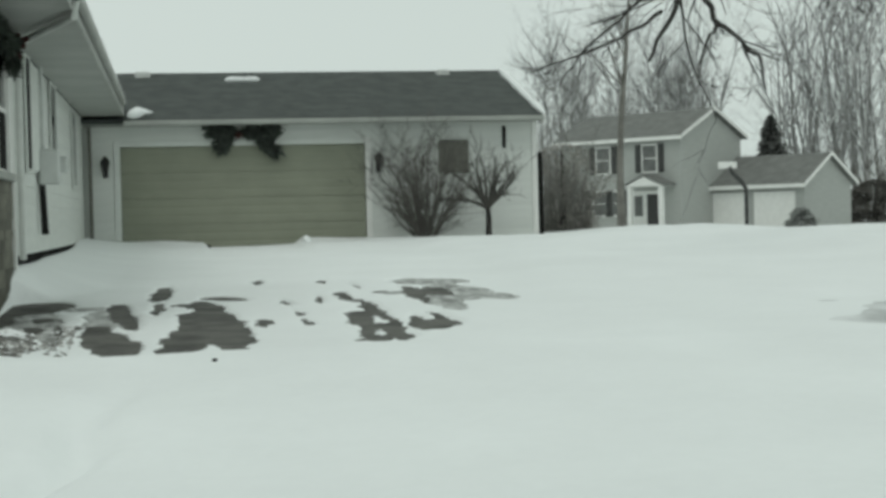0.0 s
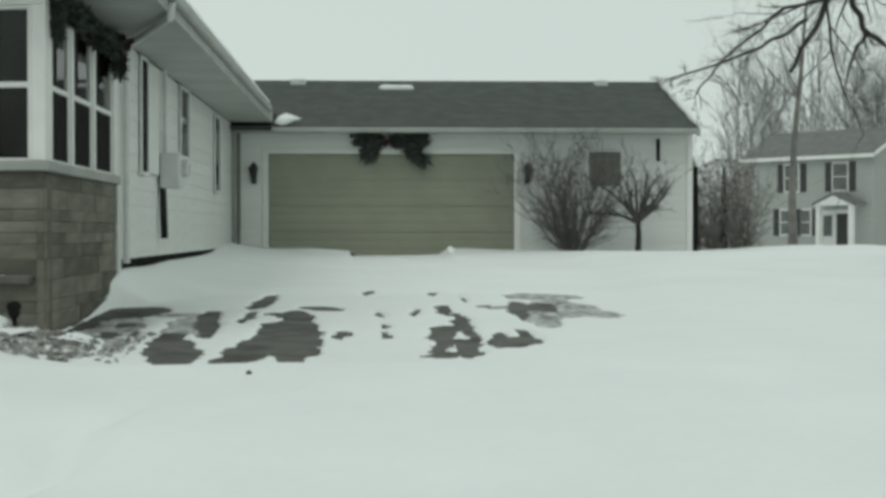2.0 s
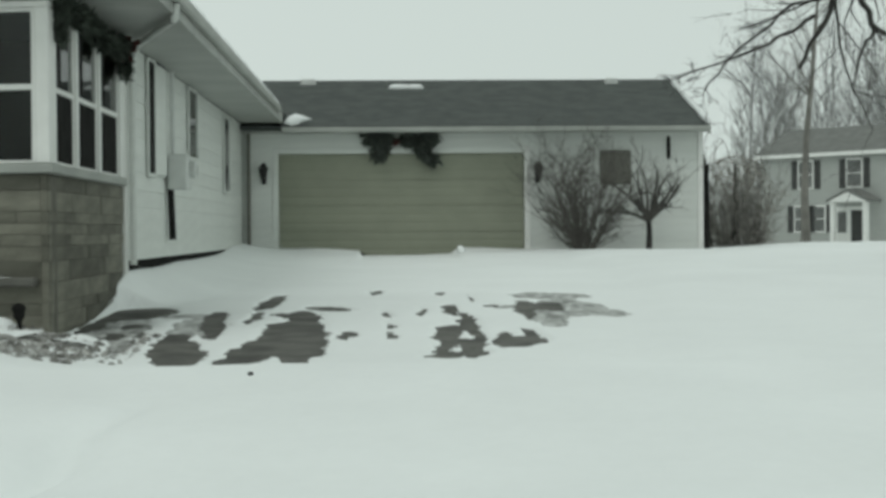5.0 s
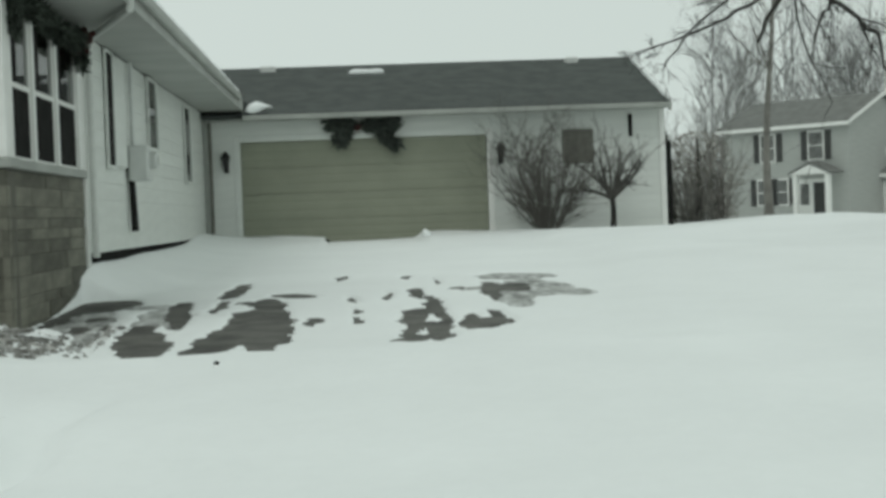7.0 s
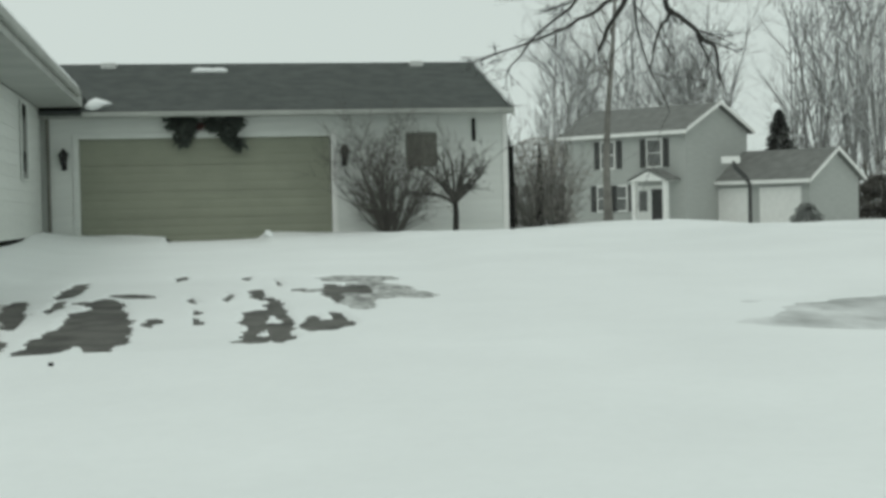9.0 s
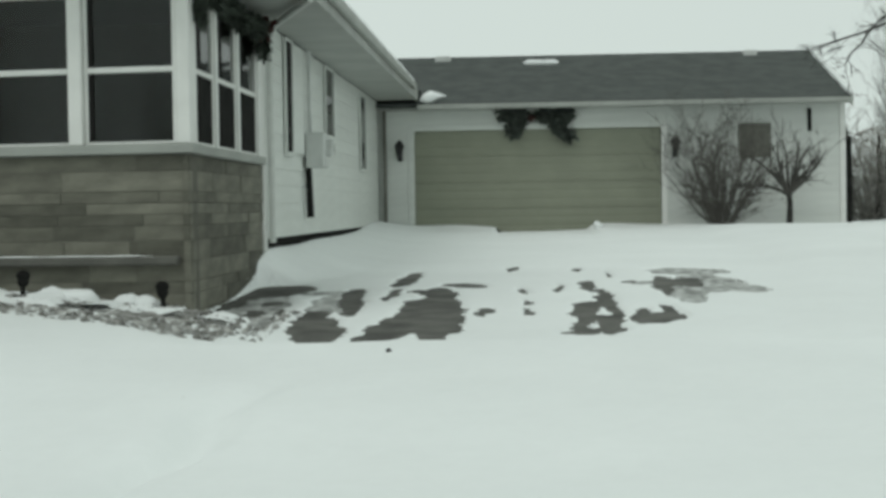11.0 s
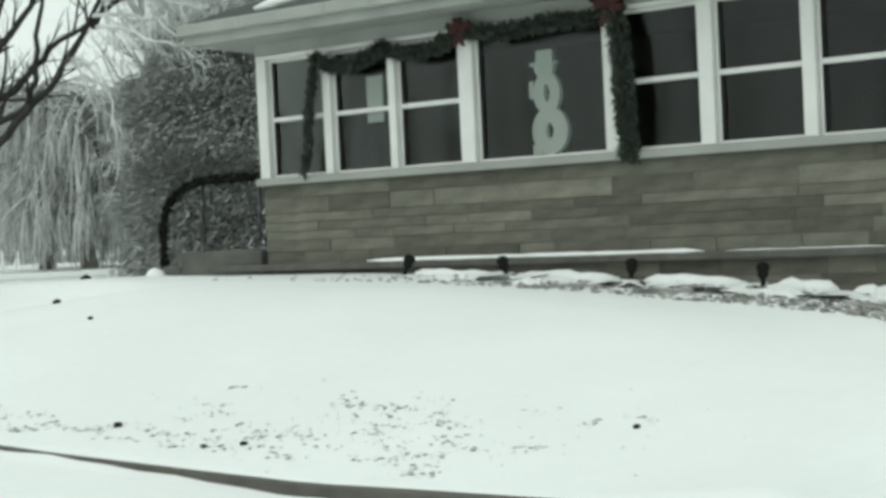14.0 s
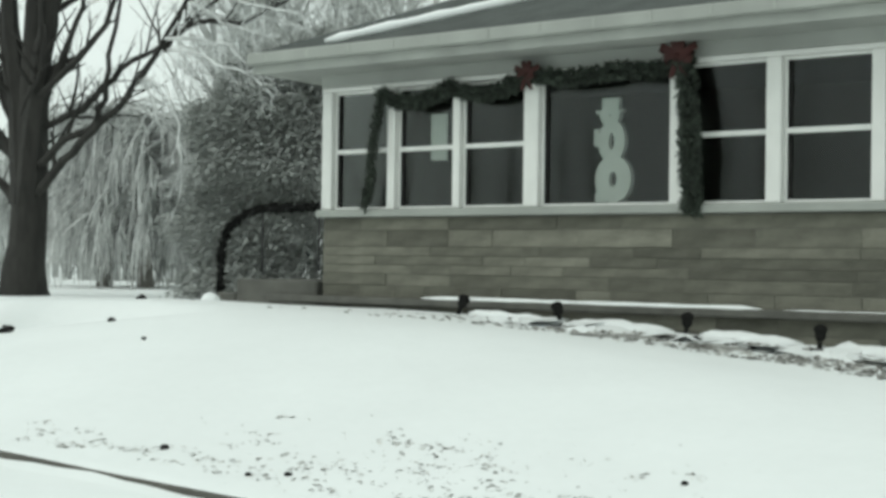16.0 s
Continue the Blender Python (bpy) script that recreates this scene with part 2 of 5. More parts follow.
def bareness(x, y, places):
    wx, wy = x + 0.03 * ripple(x, y, 9) + 0.028 * ripple(x, y, 27, 1), y + 0.12 * ripple(x, y, 3.1, 2) + 0.1 * ripple(x, y, 11, 4)
    best = np.full(np.shape(x), -9.0)
    for cx, cy, a, b, turn in places:
        c, s = math.cos(radians(turn)), math.sin(radians(turn))
        u, v = (wx - cx) * c + (wy - cy) * s, -(wx - cx) * s + (wy - cy) * c
        best = np.maximum(best, 1 - np.sqrt((u / a) ** 2 + (v / b) ** 2))
    for cx, cy, a, b, turn in DRIFTED:
        c, s = math.cos(radians(turn)), math.sin(radians(turn))
        u, v = (wx - cx) * c + (wy - cy) * s, -(wx - cx) * s + (wy - cy) * c
        best = np.minimum(best, np.sqrt((u / a) ** 2 + (v / b) ** 2) - 1)
    return best


def snow_level(x, y):
    x, y = np.asarray(x, float), np.asarray(y, float)
    # the yard before the porch
    kerb = np.interp(x, [-40, -14, -7.6, -4.6, 0], [-1.0, -1.05, -1.12, -1.29, -1.33])
    crest_y = np.interp(x, [-9.6, -2.5], [11.9, 10.5])
    crest = np.interp(x, [-30, -20, -13, -9.6, -7.3, -5.5, -3.7, -1.6, 0.5], [-0.8, -0.8, -0.82, -0.45, -0.52, -0.645, -0.8, -0.93, -0.93])
    foot = np.interp(x, [-20, -12, -8, -4.4, -2.9, -1.5], [-0.62, -0.45, -0.52, -0.69, -0.82, -0.93])
    rise = np.clip((y - 6.35) / (crest_y - 6.35), 0, 1)
    yard = kerb + (crest - kerb) * np.sin(rise * math.pi / 2) ** 1.15
    yard = yard + (foot - crest) * step(crest_y + 0.1, 12.7, y)
    yard = yard + (-0.62 - foot) * step(13, 18, y) - 0.35 * step(26, 60, y) - 0.6 * step(60, 300, y)
    # the drive
    drive = drive_level(x, y) + 0.02 + 0.007 * ripple(x, y, 4)
    bank = np.where(y < 12.5, np.interp(y, [5.6, 6.2, 8, 10.4, 11.3], [-1.33, -1.24, -1.055, -0.902, -0.98]), -9)
    drive = np.maximum(drive, bank)
    wall = np.interp(y, [12, 14.75, 15.0, 16.9, 20, 30.3], [-1.0, -0.93, -0.82, -0.43, -0.41, -0.36])
    reach = np.interp(y, [14.3, 15.3, 16.6, 18, 30], [0.06, 0.12, 0.5, 1.0, 1.25])
    near_wall = np.clip(1 - (x + 2.9) / reach, 0, 1) ** 1.6
    drive = np.where(y > 13.6, np.maximum(drive, wall * near_wall + drive * (1 - near_wall)), drive)
    lip = step(25.5, 29.4, y) * (0.13 + 0.04 * ripple(x, y, 2.2)) * (1 - 0.75 * step(-0.62, -0.5, x) * (1 - step(1.15, 1.4, x)))
    drive = drive + lip
    # the field beside it
    field = np.interp(y, [0, 6, 10.5, 14, 18, 24, 28, 34, 50, 80, 400], [-1.33, -1.24, -0.95, -0.83, -0.66, -0.46, -0.38, -0.5, -0.82, -1.1, -2.2])
    field = field + 0.03 * ripple(x, y, 0.9) + 0.05 * step(3.5, 9, x) + 0.085 * np.exp(-((x - 8.85) / 0.9) ** 2) - 0.08 * step(9.2, 10.6, x) + 0.04 * step(11.5, 13.2, x)
    side = step(1.9, 2.8, x - 0.15 * np.clip(y - 13, 0, 7))
    z = drive * (1 - side) + field * side
    left = 1 - step(-3.2, -1.7, x)
    left = left * (1 - step(12.8, 13.3, y)) + (x < -2.95) * step(12.8, 13.3, y)
    z = yard * left + z * (1 - left)
    # where the wind has swept the drive bare
    swept = np.clip(bareness(x, y, BARE + DULL) * 8 + 0.35, 0, 1) * (x > -2.9) * (x < 2.7)
    z = z * (1 - swept) + np.minimum(z, drive_level(x, y) - 0.025) * swept
    # below the kerb
    z = z - 0.07 * (1 - step(6.24, 6.4, y)) * (1 - step(-2.6, -1.4, x))
    # an old footpath and a wind hollow
    z = z - 0.15 * np.exp(-(((x + 1.75 - 0.13 * (y - 7.4) + 0.06 * np.sin(y * 4)) / 0.16) ** 2) - ((y - 7.4) / 1.3) ** 2)
    z = z - 0.1 * np.exp(-(((x - 5.7) / 0.9) ** 2) - ((y - 13.8) / 0.7) ** 2)
    return z + 0.012 * ripple(x, y, 1.7, 3) + 0.0025 * ripple(x, y, 7, 5)


def graded(stops):
    out = []
    for (a, b, n) in stops:
        out += list(np.linspace(a, b, n, endpoint=False))
    return np.array(out + [stops[-1][1]])


gx = graded([(-600, -60, 14), (-60, -14, 50), (-14, -3.4, 90), (-3.4, 3.4, 170), (3.4, 12, 40), (12, 60, 40), (60, 600, 14)])
gy = graded([(-60, 4, 20), (4, 6, 12), (6, 6.6, 14), (6.6, 10, 40), (10, 20, 190), (20, 31, 80), (31, 70, 40), (70, 900, 24)])
GX, GY = np.meshgrid(gx, gy)
GZ = snow_level(GX, GY)
nx, ny = len(gx), len(gy)
quads = [(j * nx + i, j * nx + i + 1, (j + 1) * nx + i + 1, (j + 1) * nx + i) for j in range(ny - 1) for i in range(nx - 1)]
ground = part("ground", (np.stack([GX, GY, GZ], -1).reshape(-1, 3).tolist(), quads), M["snow"], smooth=True)
tagged(ground, "wind-blown white snow over yard, drive and fields", "snow", kind="structure")

dx, dy = graded([(-2.9, 2.75, 24)]), graded([(10.6, 30.3, 50)])
DX, DY = np.meshgrid(dx, dy)
DZ = drive_level(DX, DY)
top = np.stack([DX, DY, DZ], -1).reshape(-1, 3).tolist()
k = len(dx)
dquads = [(j * k + i, j * k + i + 1, (j + 1) * k + i + 1, (j + 1) * k + i) for j in range(len(dy) - 1) for i in range(k - 1)]
drive_ob = part("driveway", (top, dquads), M["asphalt"], smooth=True)
tagged(drive_ob, "dark asphalt driveway showing through thin drifted snow", "driveway", kind="structure")

for sx0, sx1, sy0, sy1 in ((1.1, 2.7, 13.6, 18.6), (-2.88, -1.5, 12.1, 15.6)):
    fx, fy = graded([(sx0, sx1, 60)]), graded([(sy0, sy1, 90)])
    FX, FY = np.meshgrid(fx, fy)
    FZ = drive_level(FX, FY) + 0.006 + 0.006 * ripple(FX, FY, 9, 2) - 0.04 * np.clip(bareness(FX, FY, BARE) * 8 + 0.35, 0, 1)
    k = len(fx)
    fq = [(j * k + i, j * k + i + 1, (j + 1) * k + i + 1, (j + 1) * k + i) for j in range(len(fy) - 1) for i in range(k - 1)]
    film = part("slush", (np.stack([FX, FY, FZ], -1).reshape(-1, 3).tolist(), fq), M["slush"], smooth=True)
    tagged(film, "thin grey slush over the swept asphalt", "slush", kind="stuff")

# wind-scoured snow beside the drive, the hollow's shade put into its grey
cx, cy = graded([(3.8, 8.6, 90)]), graded([(9.4, 14.6, 120)])
CX, CY = np.meshgrid(cx, cy)
edge = 1 - np.sqrt(((CX - 5.9 - 0.2 * ripple(CX, CY, 1.6, 1)) / 2.1) ** 2 + ((CY - 11.9 - 0.35 * ripple(CX, CY, 1.1, 3)) / 1.9) ** 2)
CZ = snow_level(CX, CY) - 0.03 + 0.045 * np.clip(edge * 2.2, 0, 1) + 0.016 * ripple(CX, CY, 3.3, 2) + 0.007 * ripple(CX, CY, 9, 4)
CZ = np.where(edge > 0, CZ, CZ - 0.05)
k = len(cx)
cq = [(j * k + i, j * k + i + 1, (j + 1) * k + i + 1, (j + 1) * k + i) for j in range(len(cy) - 1) for i in range(k - 1)]
tagged(part("snow_crust", (np.stack([CX, CY, CZ], -1).reshape(-1, 3).tolist(), cq), M["crust"], smooth=True), "wind-scoured snow beside the drive, hollow shade in its grey", "snow crust", kind="stuff")

# ---- the ranch house ----
P, W, G = 13.08, -2.9, 30.36
SOF, EAVE, SLOPE = 2.13, 2.36, 0.42
LEFT = -10.547
house = thing("house", "single-storey ranch house with white siding and a stone-fronted porch", "house")
# the porch front stands a little askew to the side wall
SKEW = pose(W, P, 0) @ pose(0, 0, 0, 0, 0, -6.56) @ pose(-W, -P, 0)


def askew(ob):
    ob.matrix_basis = SKEW @ ob.matrix_basis
    return ob


# porch stone base: mortar core, then every stone
stone_wall = askew(part("stone_wall", block(LEFT + 0.03, W - 0.03, P + 0.03, P + 0.3, -1.3, 0.5), M["mortar"], house, "coursed tan-grey lannon stone front"))
side_stone_wall = part("side_stone_wall", block(W - 0.3, W - 0.03, P + 0.12, 16.74, -1.3, 0.5), M["mortar"], house, "coursed tan-grey lannon stone return")
part("end_wall", block(-10.5, -10.42, 14.12, 17.0, -1.3, 2.1), M["siding"], house)
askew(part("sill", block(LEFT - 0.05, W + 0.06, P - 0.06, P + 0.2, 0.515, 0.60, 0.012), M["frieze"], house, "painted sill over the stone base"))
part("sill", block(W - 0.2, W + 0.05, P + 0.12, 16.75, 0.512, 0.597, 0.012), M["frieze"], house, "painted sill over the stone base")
askew(part("frieze", block(LEFT - 0.02, W + 0.025, P - 0.015, P + 0.16, 1.983, SOF, 0.006), M["frieze"], house, "plain frieze board under the soffit, eave shade in its grey"))
part("frieze", block(W - 0.16, W + 0.02, P + 0.1, 16.75, 1.932, SOF - 0.003, 0.006), M["frieze"], house, "plain frieze board under the soffit, eave shade in its grey")
# interior of the enclosed porch, its dimness painted near black
# panel added only to darken the end wall seen through the glass
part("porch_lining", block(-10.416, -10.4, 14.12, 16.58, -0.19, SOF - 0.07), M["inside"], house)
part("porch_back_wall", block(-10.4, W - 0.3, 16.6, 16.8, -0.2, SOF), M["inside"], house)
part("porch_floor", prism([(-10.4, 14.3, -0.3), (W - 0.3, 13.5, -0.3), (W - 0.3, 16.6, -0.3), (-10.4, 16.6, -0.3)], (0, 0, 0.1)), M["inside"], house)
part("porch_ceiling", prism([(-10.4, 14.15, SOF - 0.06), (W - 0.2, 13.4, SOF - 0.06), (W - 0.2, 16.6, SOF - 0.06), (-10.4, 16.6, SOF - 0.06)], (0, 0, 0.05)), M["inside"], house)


def window(x0, x1, z0, z1, rail, side=False, post=0.07):
    """One double-hung porch window in the front wall, or in the side wall when side."""
    f = bmesh.new()

    def put(bm, a, b, c, d, lo, hi, bev=0.006):
        if side:
            box(bm, W - d, W - c, a, b, lo, hi, bev)
        else:
            box(bm, a, b, P + c, P + d, lo, hi, bev)
    s = 0.03
    near = 0.005 if side else 0.045
    put(f, x0, x0 + s, near, 0.12, z0, z1)
    put(f, x1 - s, x1, near, 0.12, z0, z1)
    put(f, x0 + s, x1 - s, near, 0.12, z1 - s, z1)
    put(f, x0 + s, x1 - s, near, 0.12, z0, z0 + s)
    win = part("window", f, M["trim"], house)
    if not side:
        askew(win)
    if rail:
        r = bmesh.new()
        put(r, x0 + s, x1 - s, near - 0.005, 0.10, rail - 0.025, rail + 0.025)
        part("meeting_rail", r, M["trim"], win)
        spans = ((z0 + s, rail - 0.025), (rail + 0.025, z1 - s))
    else:
        spans = ((z0 + s, z1 - s),)
    for lo, hi in spans:
        g = bmesh.new()
        put(g, x0 + s, x1 - s, 0.02 if side else 0.075, 0.026 if side else 0.081, lo, hi, 0)
        # lower side panes are opaque black, keeping bright reflections out
        blackened = side and lo < 1.0
        pane = part("screen" if blackened else "pane", g, M["dark"] if blackened else M["glass"], win, "opaque black pane" if blackened else "")
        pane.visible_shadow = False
        # shadow of the window reveal, drawn as a thin black strip
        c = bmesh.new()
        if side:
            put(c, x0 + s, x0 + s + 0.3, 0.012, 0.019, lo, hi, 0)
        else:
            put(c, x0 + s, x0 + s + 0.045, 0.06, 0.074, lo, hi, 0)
        part("channel", c, M["dark"], win, "black strip drawn for the reveal shadow")
    return win


ZS, ZT = 0.60, 1.93
POSTS = [(-10.547, -10.371), (-9.591, -9.429), (-8.672, -8.524), (-7.745, -7.51), (-6.03, -5.824), (-5.025, -4.822), (-4.016, -3.837), (-3.024, -2.88)]
for i, (a, b) in enumerate(POSTS):
    askew(part("post", block(a + (0.025 if i else 0), b - (0.025 if i < 7 else 0), P - 0.02, P + 0.14, ZS, ZT, 0.008), M["trim"], house))
askew(part("header", block(LEFT, -2.88, P - 0.025, P + 0.12, ZT + 0.002, ZT + 0.05, 0.006), M["trim"], house))
for i in range(7):
    window(POSTS[i][1] - 0.023, POSTS[i + 1][0] + 0.027, ZS, ZT, None if i == 3 else 1.255)
SIDE = [(13.1, 13.36), (14.22, 14.32), (15.32, 15.42), (16.5, 16.75)]
for a, b in SIDE:
    part("post", block(W - 0.14, W + 0.02, a, b, ZS, 1.93, 0.008), M["trim"], house)
for i in range(3):
    window(SIDE[i][1] + 0.002, SIDE[i + 1][0] - 0.002, ZS, 1.93, 1.255, side=True)

# ledge along the foot of the stone front, snow lying on it
askew(part("ledge", block(LEFT - 0.9, -3.0, P - 0.10, P + 0.05, -0.45, -0.37, 0.015), M["step"], house, "narrow concrete ledge"))

# siding walls
side_wall = part("side_wall", block(W - 0.2, W - 0.02, 17.0, 30.4, -0.31, SOF), M["siding"], house, "white lap-sided wall")
# the foundation's shadow is put into its black colour
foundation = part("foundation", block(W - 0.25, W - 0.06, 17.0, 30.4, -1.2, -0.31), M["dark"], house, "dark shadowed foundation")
part("corner_board", block(W - 0.1, W + 0.02, 16.75, 16.92, -0.45, SOF, 0.006), M["trim"], house)
part("back_wall", block(-9.9, -9.7, 17.0, 33, -1.2, SOF), M["siding"], house)
part("rear_wall", block(-9.7, W, 32.8, 33, -1.2, SOF), M["siding"], house)


def lap(name_len, h):
    bm = bmesh.new()
    vs = [bm.verts.new(v) for v in ((0, 0, 0), (0.016, 0, 0), (0.004, 0, h), (0, 0, h), (0, name_len, 0), (0.016, name_len, 0), (0.004, name_len, h), (0, name_len, h))]
    for f in ((0, 1, 2, 3), (7, 6, 5, 4), (0, 4, 5, 1), (1, 5, 6, 2), (2, 6, 7, 3), (3, 7, 4, 0)):
        bm.faces.new([vs[i] for i in f])
    return bm


n_laps = 12
lap_h = (SOF + 0.31) / n_laps
first = part("board", lap(13.3, lap_h), M["siding"], side_wall)
first.location = (W - 0.02, 16.95, -0.31)
for i in range(1, n_laps):
    b = new("board", first.data)
    b.parent, b.location = side_wall, (W - 0.02, 16.95, -0.31 + i * lap_h)

# roof: hipped, with soffit, fascia and gutters
X0, X1, Y0, Y1 = -11.1, -2.08, 12.5, 33.5
A, B = SKEW @ Vector((X0, Y0, EAVE)), SKEW @ Vector((X1, Y0, EAVE))
half = (X1 - A.x) / 2
ridge_z = EAVE + SLOPE * half
xm = (A.x + X1) / 2
a, b, c, d = tuple(A), (X1, B.y, EAVE), (X1, Y1, EAVE), (A.x, Y1, EAVE)
e, f = (xm, (A.y + B.y) / 2 + half, ridge_z), (xm, Y1 - half, ridge_z)
part("roof", ([a, b, c, d, e, f] + [(p[0], p[1], p[2] - 0.03) for p in (a, b, c, d)],
              [(0, 1, 4), (1, 2, 5, 4), (2, 3, 5), (3, 0, 4, 5), (6, 9, 8, 7), (0, 6, 7, 1), (1, 7, 8, 2), (2, 8, 9, 3), (3, 9, 6, 0)]), M["roof"], house, "dark shingled hip roof")
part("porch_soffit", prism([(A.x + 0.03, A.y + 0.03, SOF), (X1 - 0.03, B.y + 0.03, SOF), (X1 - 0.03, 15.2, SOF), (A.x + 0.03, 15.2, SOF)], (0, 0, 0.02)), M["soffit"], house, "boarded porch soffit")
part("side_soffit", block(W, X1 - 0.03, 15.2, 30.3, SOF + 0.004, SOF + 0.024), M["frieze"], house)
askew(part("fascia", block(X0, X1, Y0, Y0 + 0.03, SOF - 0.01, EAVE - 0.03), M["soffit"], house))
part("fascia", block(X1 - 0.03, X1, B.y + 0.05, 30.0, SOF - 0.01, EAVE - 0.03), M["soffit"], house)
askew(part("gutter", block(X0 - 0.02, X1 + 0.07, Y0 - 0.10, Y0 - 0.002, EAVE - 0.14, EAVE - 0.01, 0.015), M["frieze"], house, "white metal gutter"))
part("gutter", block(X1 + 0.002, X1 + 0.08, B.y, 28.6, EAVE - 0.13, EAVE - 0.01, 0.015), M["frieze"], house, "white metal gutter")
for i in range(14):
    askew(part("gutter_bracket", block(X0 + 0.3 + i * 0.62, X0 + 0.325 + i * 0.62, Y0 - 0.106, Y0 - 0.09, EAVE - 0.12, EAVE - 0.02), M["soffit"], house))
part("downspout", tubes([[((X1 + 0.03, 14.9, EAVE - 0.13), 0.04), ((X1, 14.95, SOF - 0.05), 0.04), ((W + 0.14, 16.85, SOF - 0.08), 0.04), ((W + 0.08, 16.9, SOF - 0.2), 0.04), ((W + 0.08, 16.9, -0.35), 0.04)]], 8), M["siding"], house, "white downspout elbowing under the eave")
# shallow boards of the porch soffit
for i in range(5):
    askew(part("soffit_board", block(X0 + 0.2, W, Y0 + 0.06 + i * 0.105, Y0 + 0.15 + i * 0.105, SOF - 0.008, SOF - 0.001), M["soffit"], house))


def snow_ridge(pts, name, label, r=0.07, flat=0.5):
    strand = []
    for i, p in enumerate(pts):
        q = r * (0.35 if i in (0, len(pts) - 1) else 0.8 + 0.4 * random.random())
        strand.append((Vector(p), q))
    v, fcs = tubes([strand], 8)
    ob = part(name, (v, fcs), M["snow"], smooth=True)
    return tagged(ob, label, "snow")


n = 40
snow_ridge([(X1 + 0.025, B.y + (28.4 - B.y) * i / n, EAVE - 0.005) for i in range(n + 1)], "gutter_snow", "line of snow lying in the side gutter", 0.05)
askew(snow_ridge([(-10.1 + i * 0.16, Y0 + 0.12 + i * 0.085, EAVE + 0.03 + SLOPE * (0.12 + i * 0.085)) for i in range(18)], "roof_snow", "snow strip drifted along the front roof edge", 0.058))
askew(snow_ridge([(-9.0 + i * 0.2, P - 0.06, -0.372 + 0.008 * random.random()) for i in range(21)], "ledge_snow", "thin snow lying on the stone ledge", 0.028))
askew(snow_ridge([(-4.8 + i * 0.2, P - 0.07, -0.374) for i in range(9)], "ledge_snow", "last thin line of snow on the ledge end", 0.012))

# stones, course by course
rng = random.Random(4)
heights = []
z = -0.98
while z < 0.50:
    h = min(rng.choice((0.1, 0.13, 0.15, 0.18, 0.2)), 0.512 - z)
    heights.append((z, h))
    z += h


def stone(length, h, thick, face):
    """A rough-faced ashlar block lying along x (front) or y (side)."""
    bm = bmesh.new()
    g = 0.003 if face == "front" else 0.0012
    if face == "front":
        box(bm, g, length - g, -thick, 0.05, g, h - g, 0.004)
    else:
        box(bm, -0.05, thick, g, length - g, g, h - g, 0.002)
    return bm


for face, start, stop in (("front", LEFT, W), ("side", P + 0.002, 16.74)):
    for z, h in heights:
        s = start
        while s < stop - 0.02:
            length = min(rng.uniform(0.8, 2.0) if face == "side" else rng.uniform(0.5, 1.7) if h < 0.16 else rng.uniform(0.4, 1.1), stop - s)
            if stop - s - length < 0.25:
                length = stop - s
            ob = part("stone", stone(length, h, rng.uniform(0.0, 0.013), face), M["stone"], stone_wall if face == "front" else side_stone_wall)
            ob.location = (s, P + 0.03, z) if face == "front" else (W - 0.012, s, z)
            s += length


def wall_window(y0, y1, z0, z1, dark=False):
    """A small casement in the side wall."""
    fr = bmesh.new()
    t = 0.05
    d = 0.035
    box(fr, W, W + d, y0 - t, y0, z0 - t, z1 + t, 0.006)
    box(fr, W, W + d + 0.02, y1, y1 + t, z0 - t, z1 + t, 0.006)
    box(fr, W, W + d, y0, y1, z1, z1 + t, 0.006)
    box(fr, W, W + d + 0.02, y0, y1, z0 - t, z0, 0.006)
    w = part("window", fr, M["siding"], house)
    # sheet added behind the pane to set how light or dark it looks
    part("blind", block(W + 0.004, W + 0.022, y0, y1, z0, z1), M["dark"] if dark else M["siding"], w)
    if dark:
        # opaque black sheet in place of glass, so nothing bright reflects
        part("screen", block(W + 0.03, W + 0.038, y0, y1, z0, z1), M["dark"], w, "opaque black pane")
    else:
        part("pane", block(W + 0.028, W + 0.032, y0, y1, z0, z1), M["glass"], w).visible_shadow = False


wall_window(18.4, 18.76, 0.72, 2.06, True)
part("shutter", block(W + 0.003, W + 0.05, 18.84, 19.7, 0.72, 2.06, 0.008), M["siding"], house)
wall_window(22.1, 22.9, 1.1, 2.06)
wall_window(26.8, 27.5, 0.72, 2.0)
meter = thing("meter_box", "pale grey electric meter box on the siding", "meter box")
part("body", block(W + 0.025, W + 0.28, 19.9, 20.35, 0.56, 1.02, 0.02), M["grey_box"], meter)
part("dial", lathe([(0.11, 0), (0.11, 0.08), (0.08, 0.1)], (0, 0, 0)), M["bulb"], meter)
meter.children[-1].matrix_basis = pose(W + 0.28, 20.12, 0.82, 0, 90, 0)
part("conduit", tubes([[((W + 0.07, 20.0, -0.09), 0.05), ((W + 0.05, 20.0, 0.57), 0.045)]], 8), M["dark"], meter, "dark conduit pipe")
part("mast", tubes([[((W + 0.06, 20.15, 1.0), 0.03), ((W + 0.06, 20.15, 2.11), 0.03)]], 8), M["grey_box"], meter)

# ---- the garage ----
garage = thing("attached_garage", "white-sided attached two-car garage with a dark roof", "garage")
GX0, GX1 = W, 6.27
DL, DR, DT, DB = -2.2, 2.69, 1.54, -0.55
gw = bmesh.new()
box(gw, GX0, DL, G, G + 0.15, -1.2, 2.0)
box(gw, DR, GX1, G, G + 0.15, -1.2, 2.0)
box(gw, DL, DR, G, G + 0.15, DT, 2.0)
front = part("front_wall", gw, M["siding"], garage)
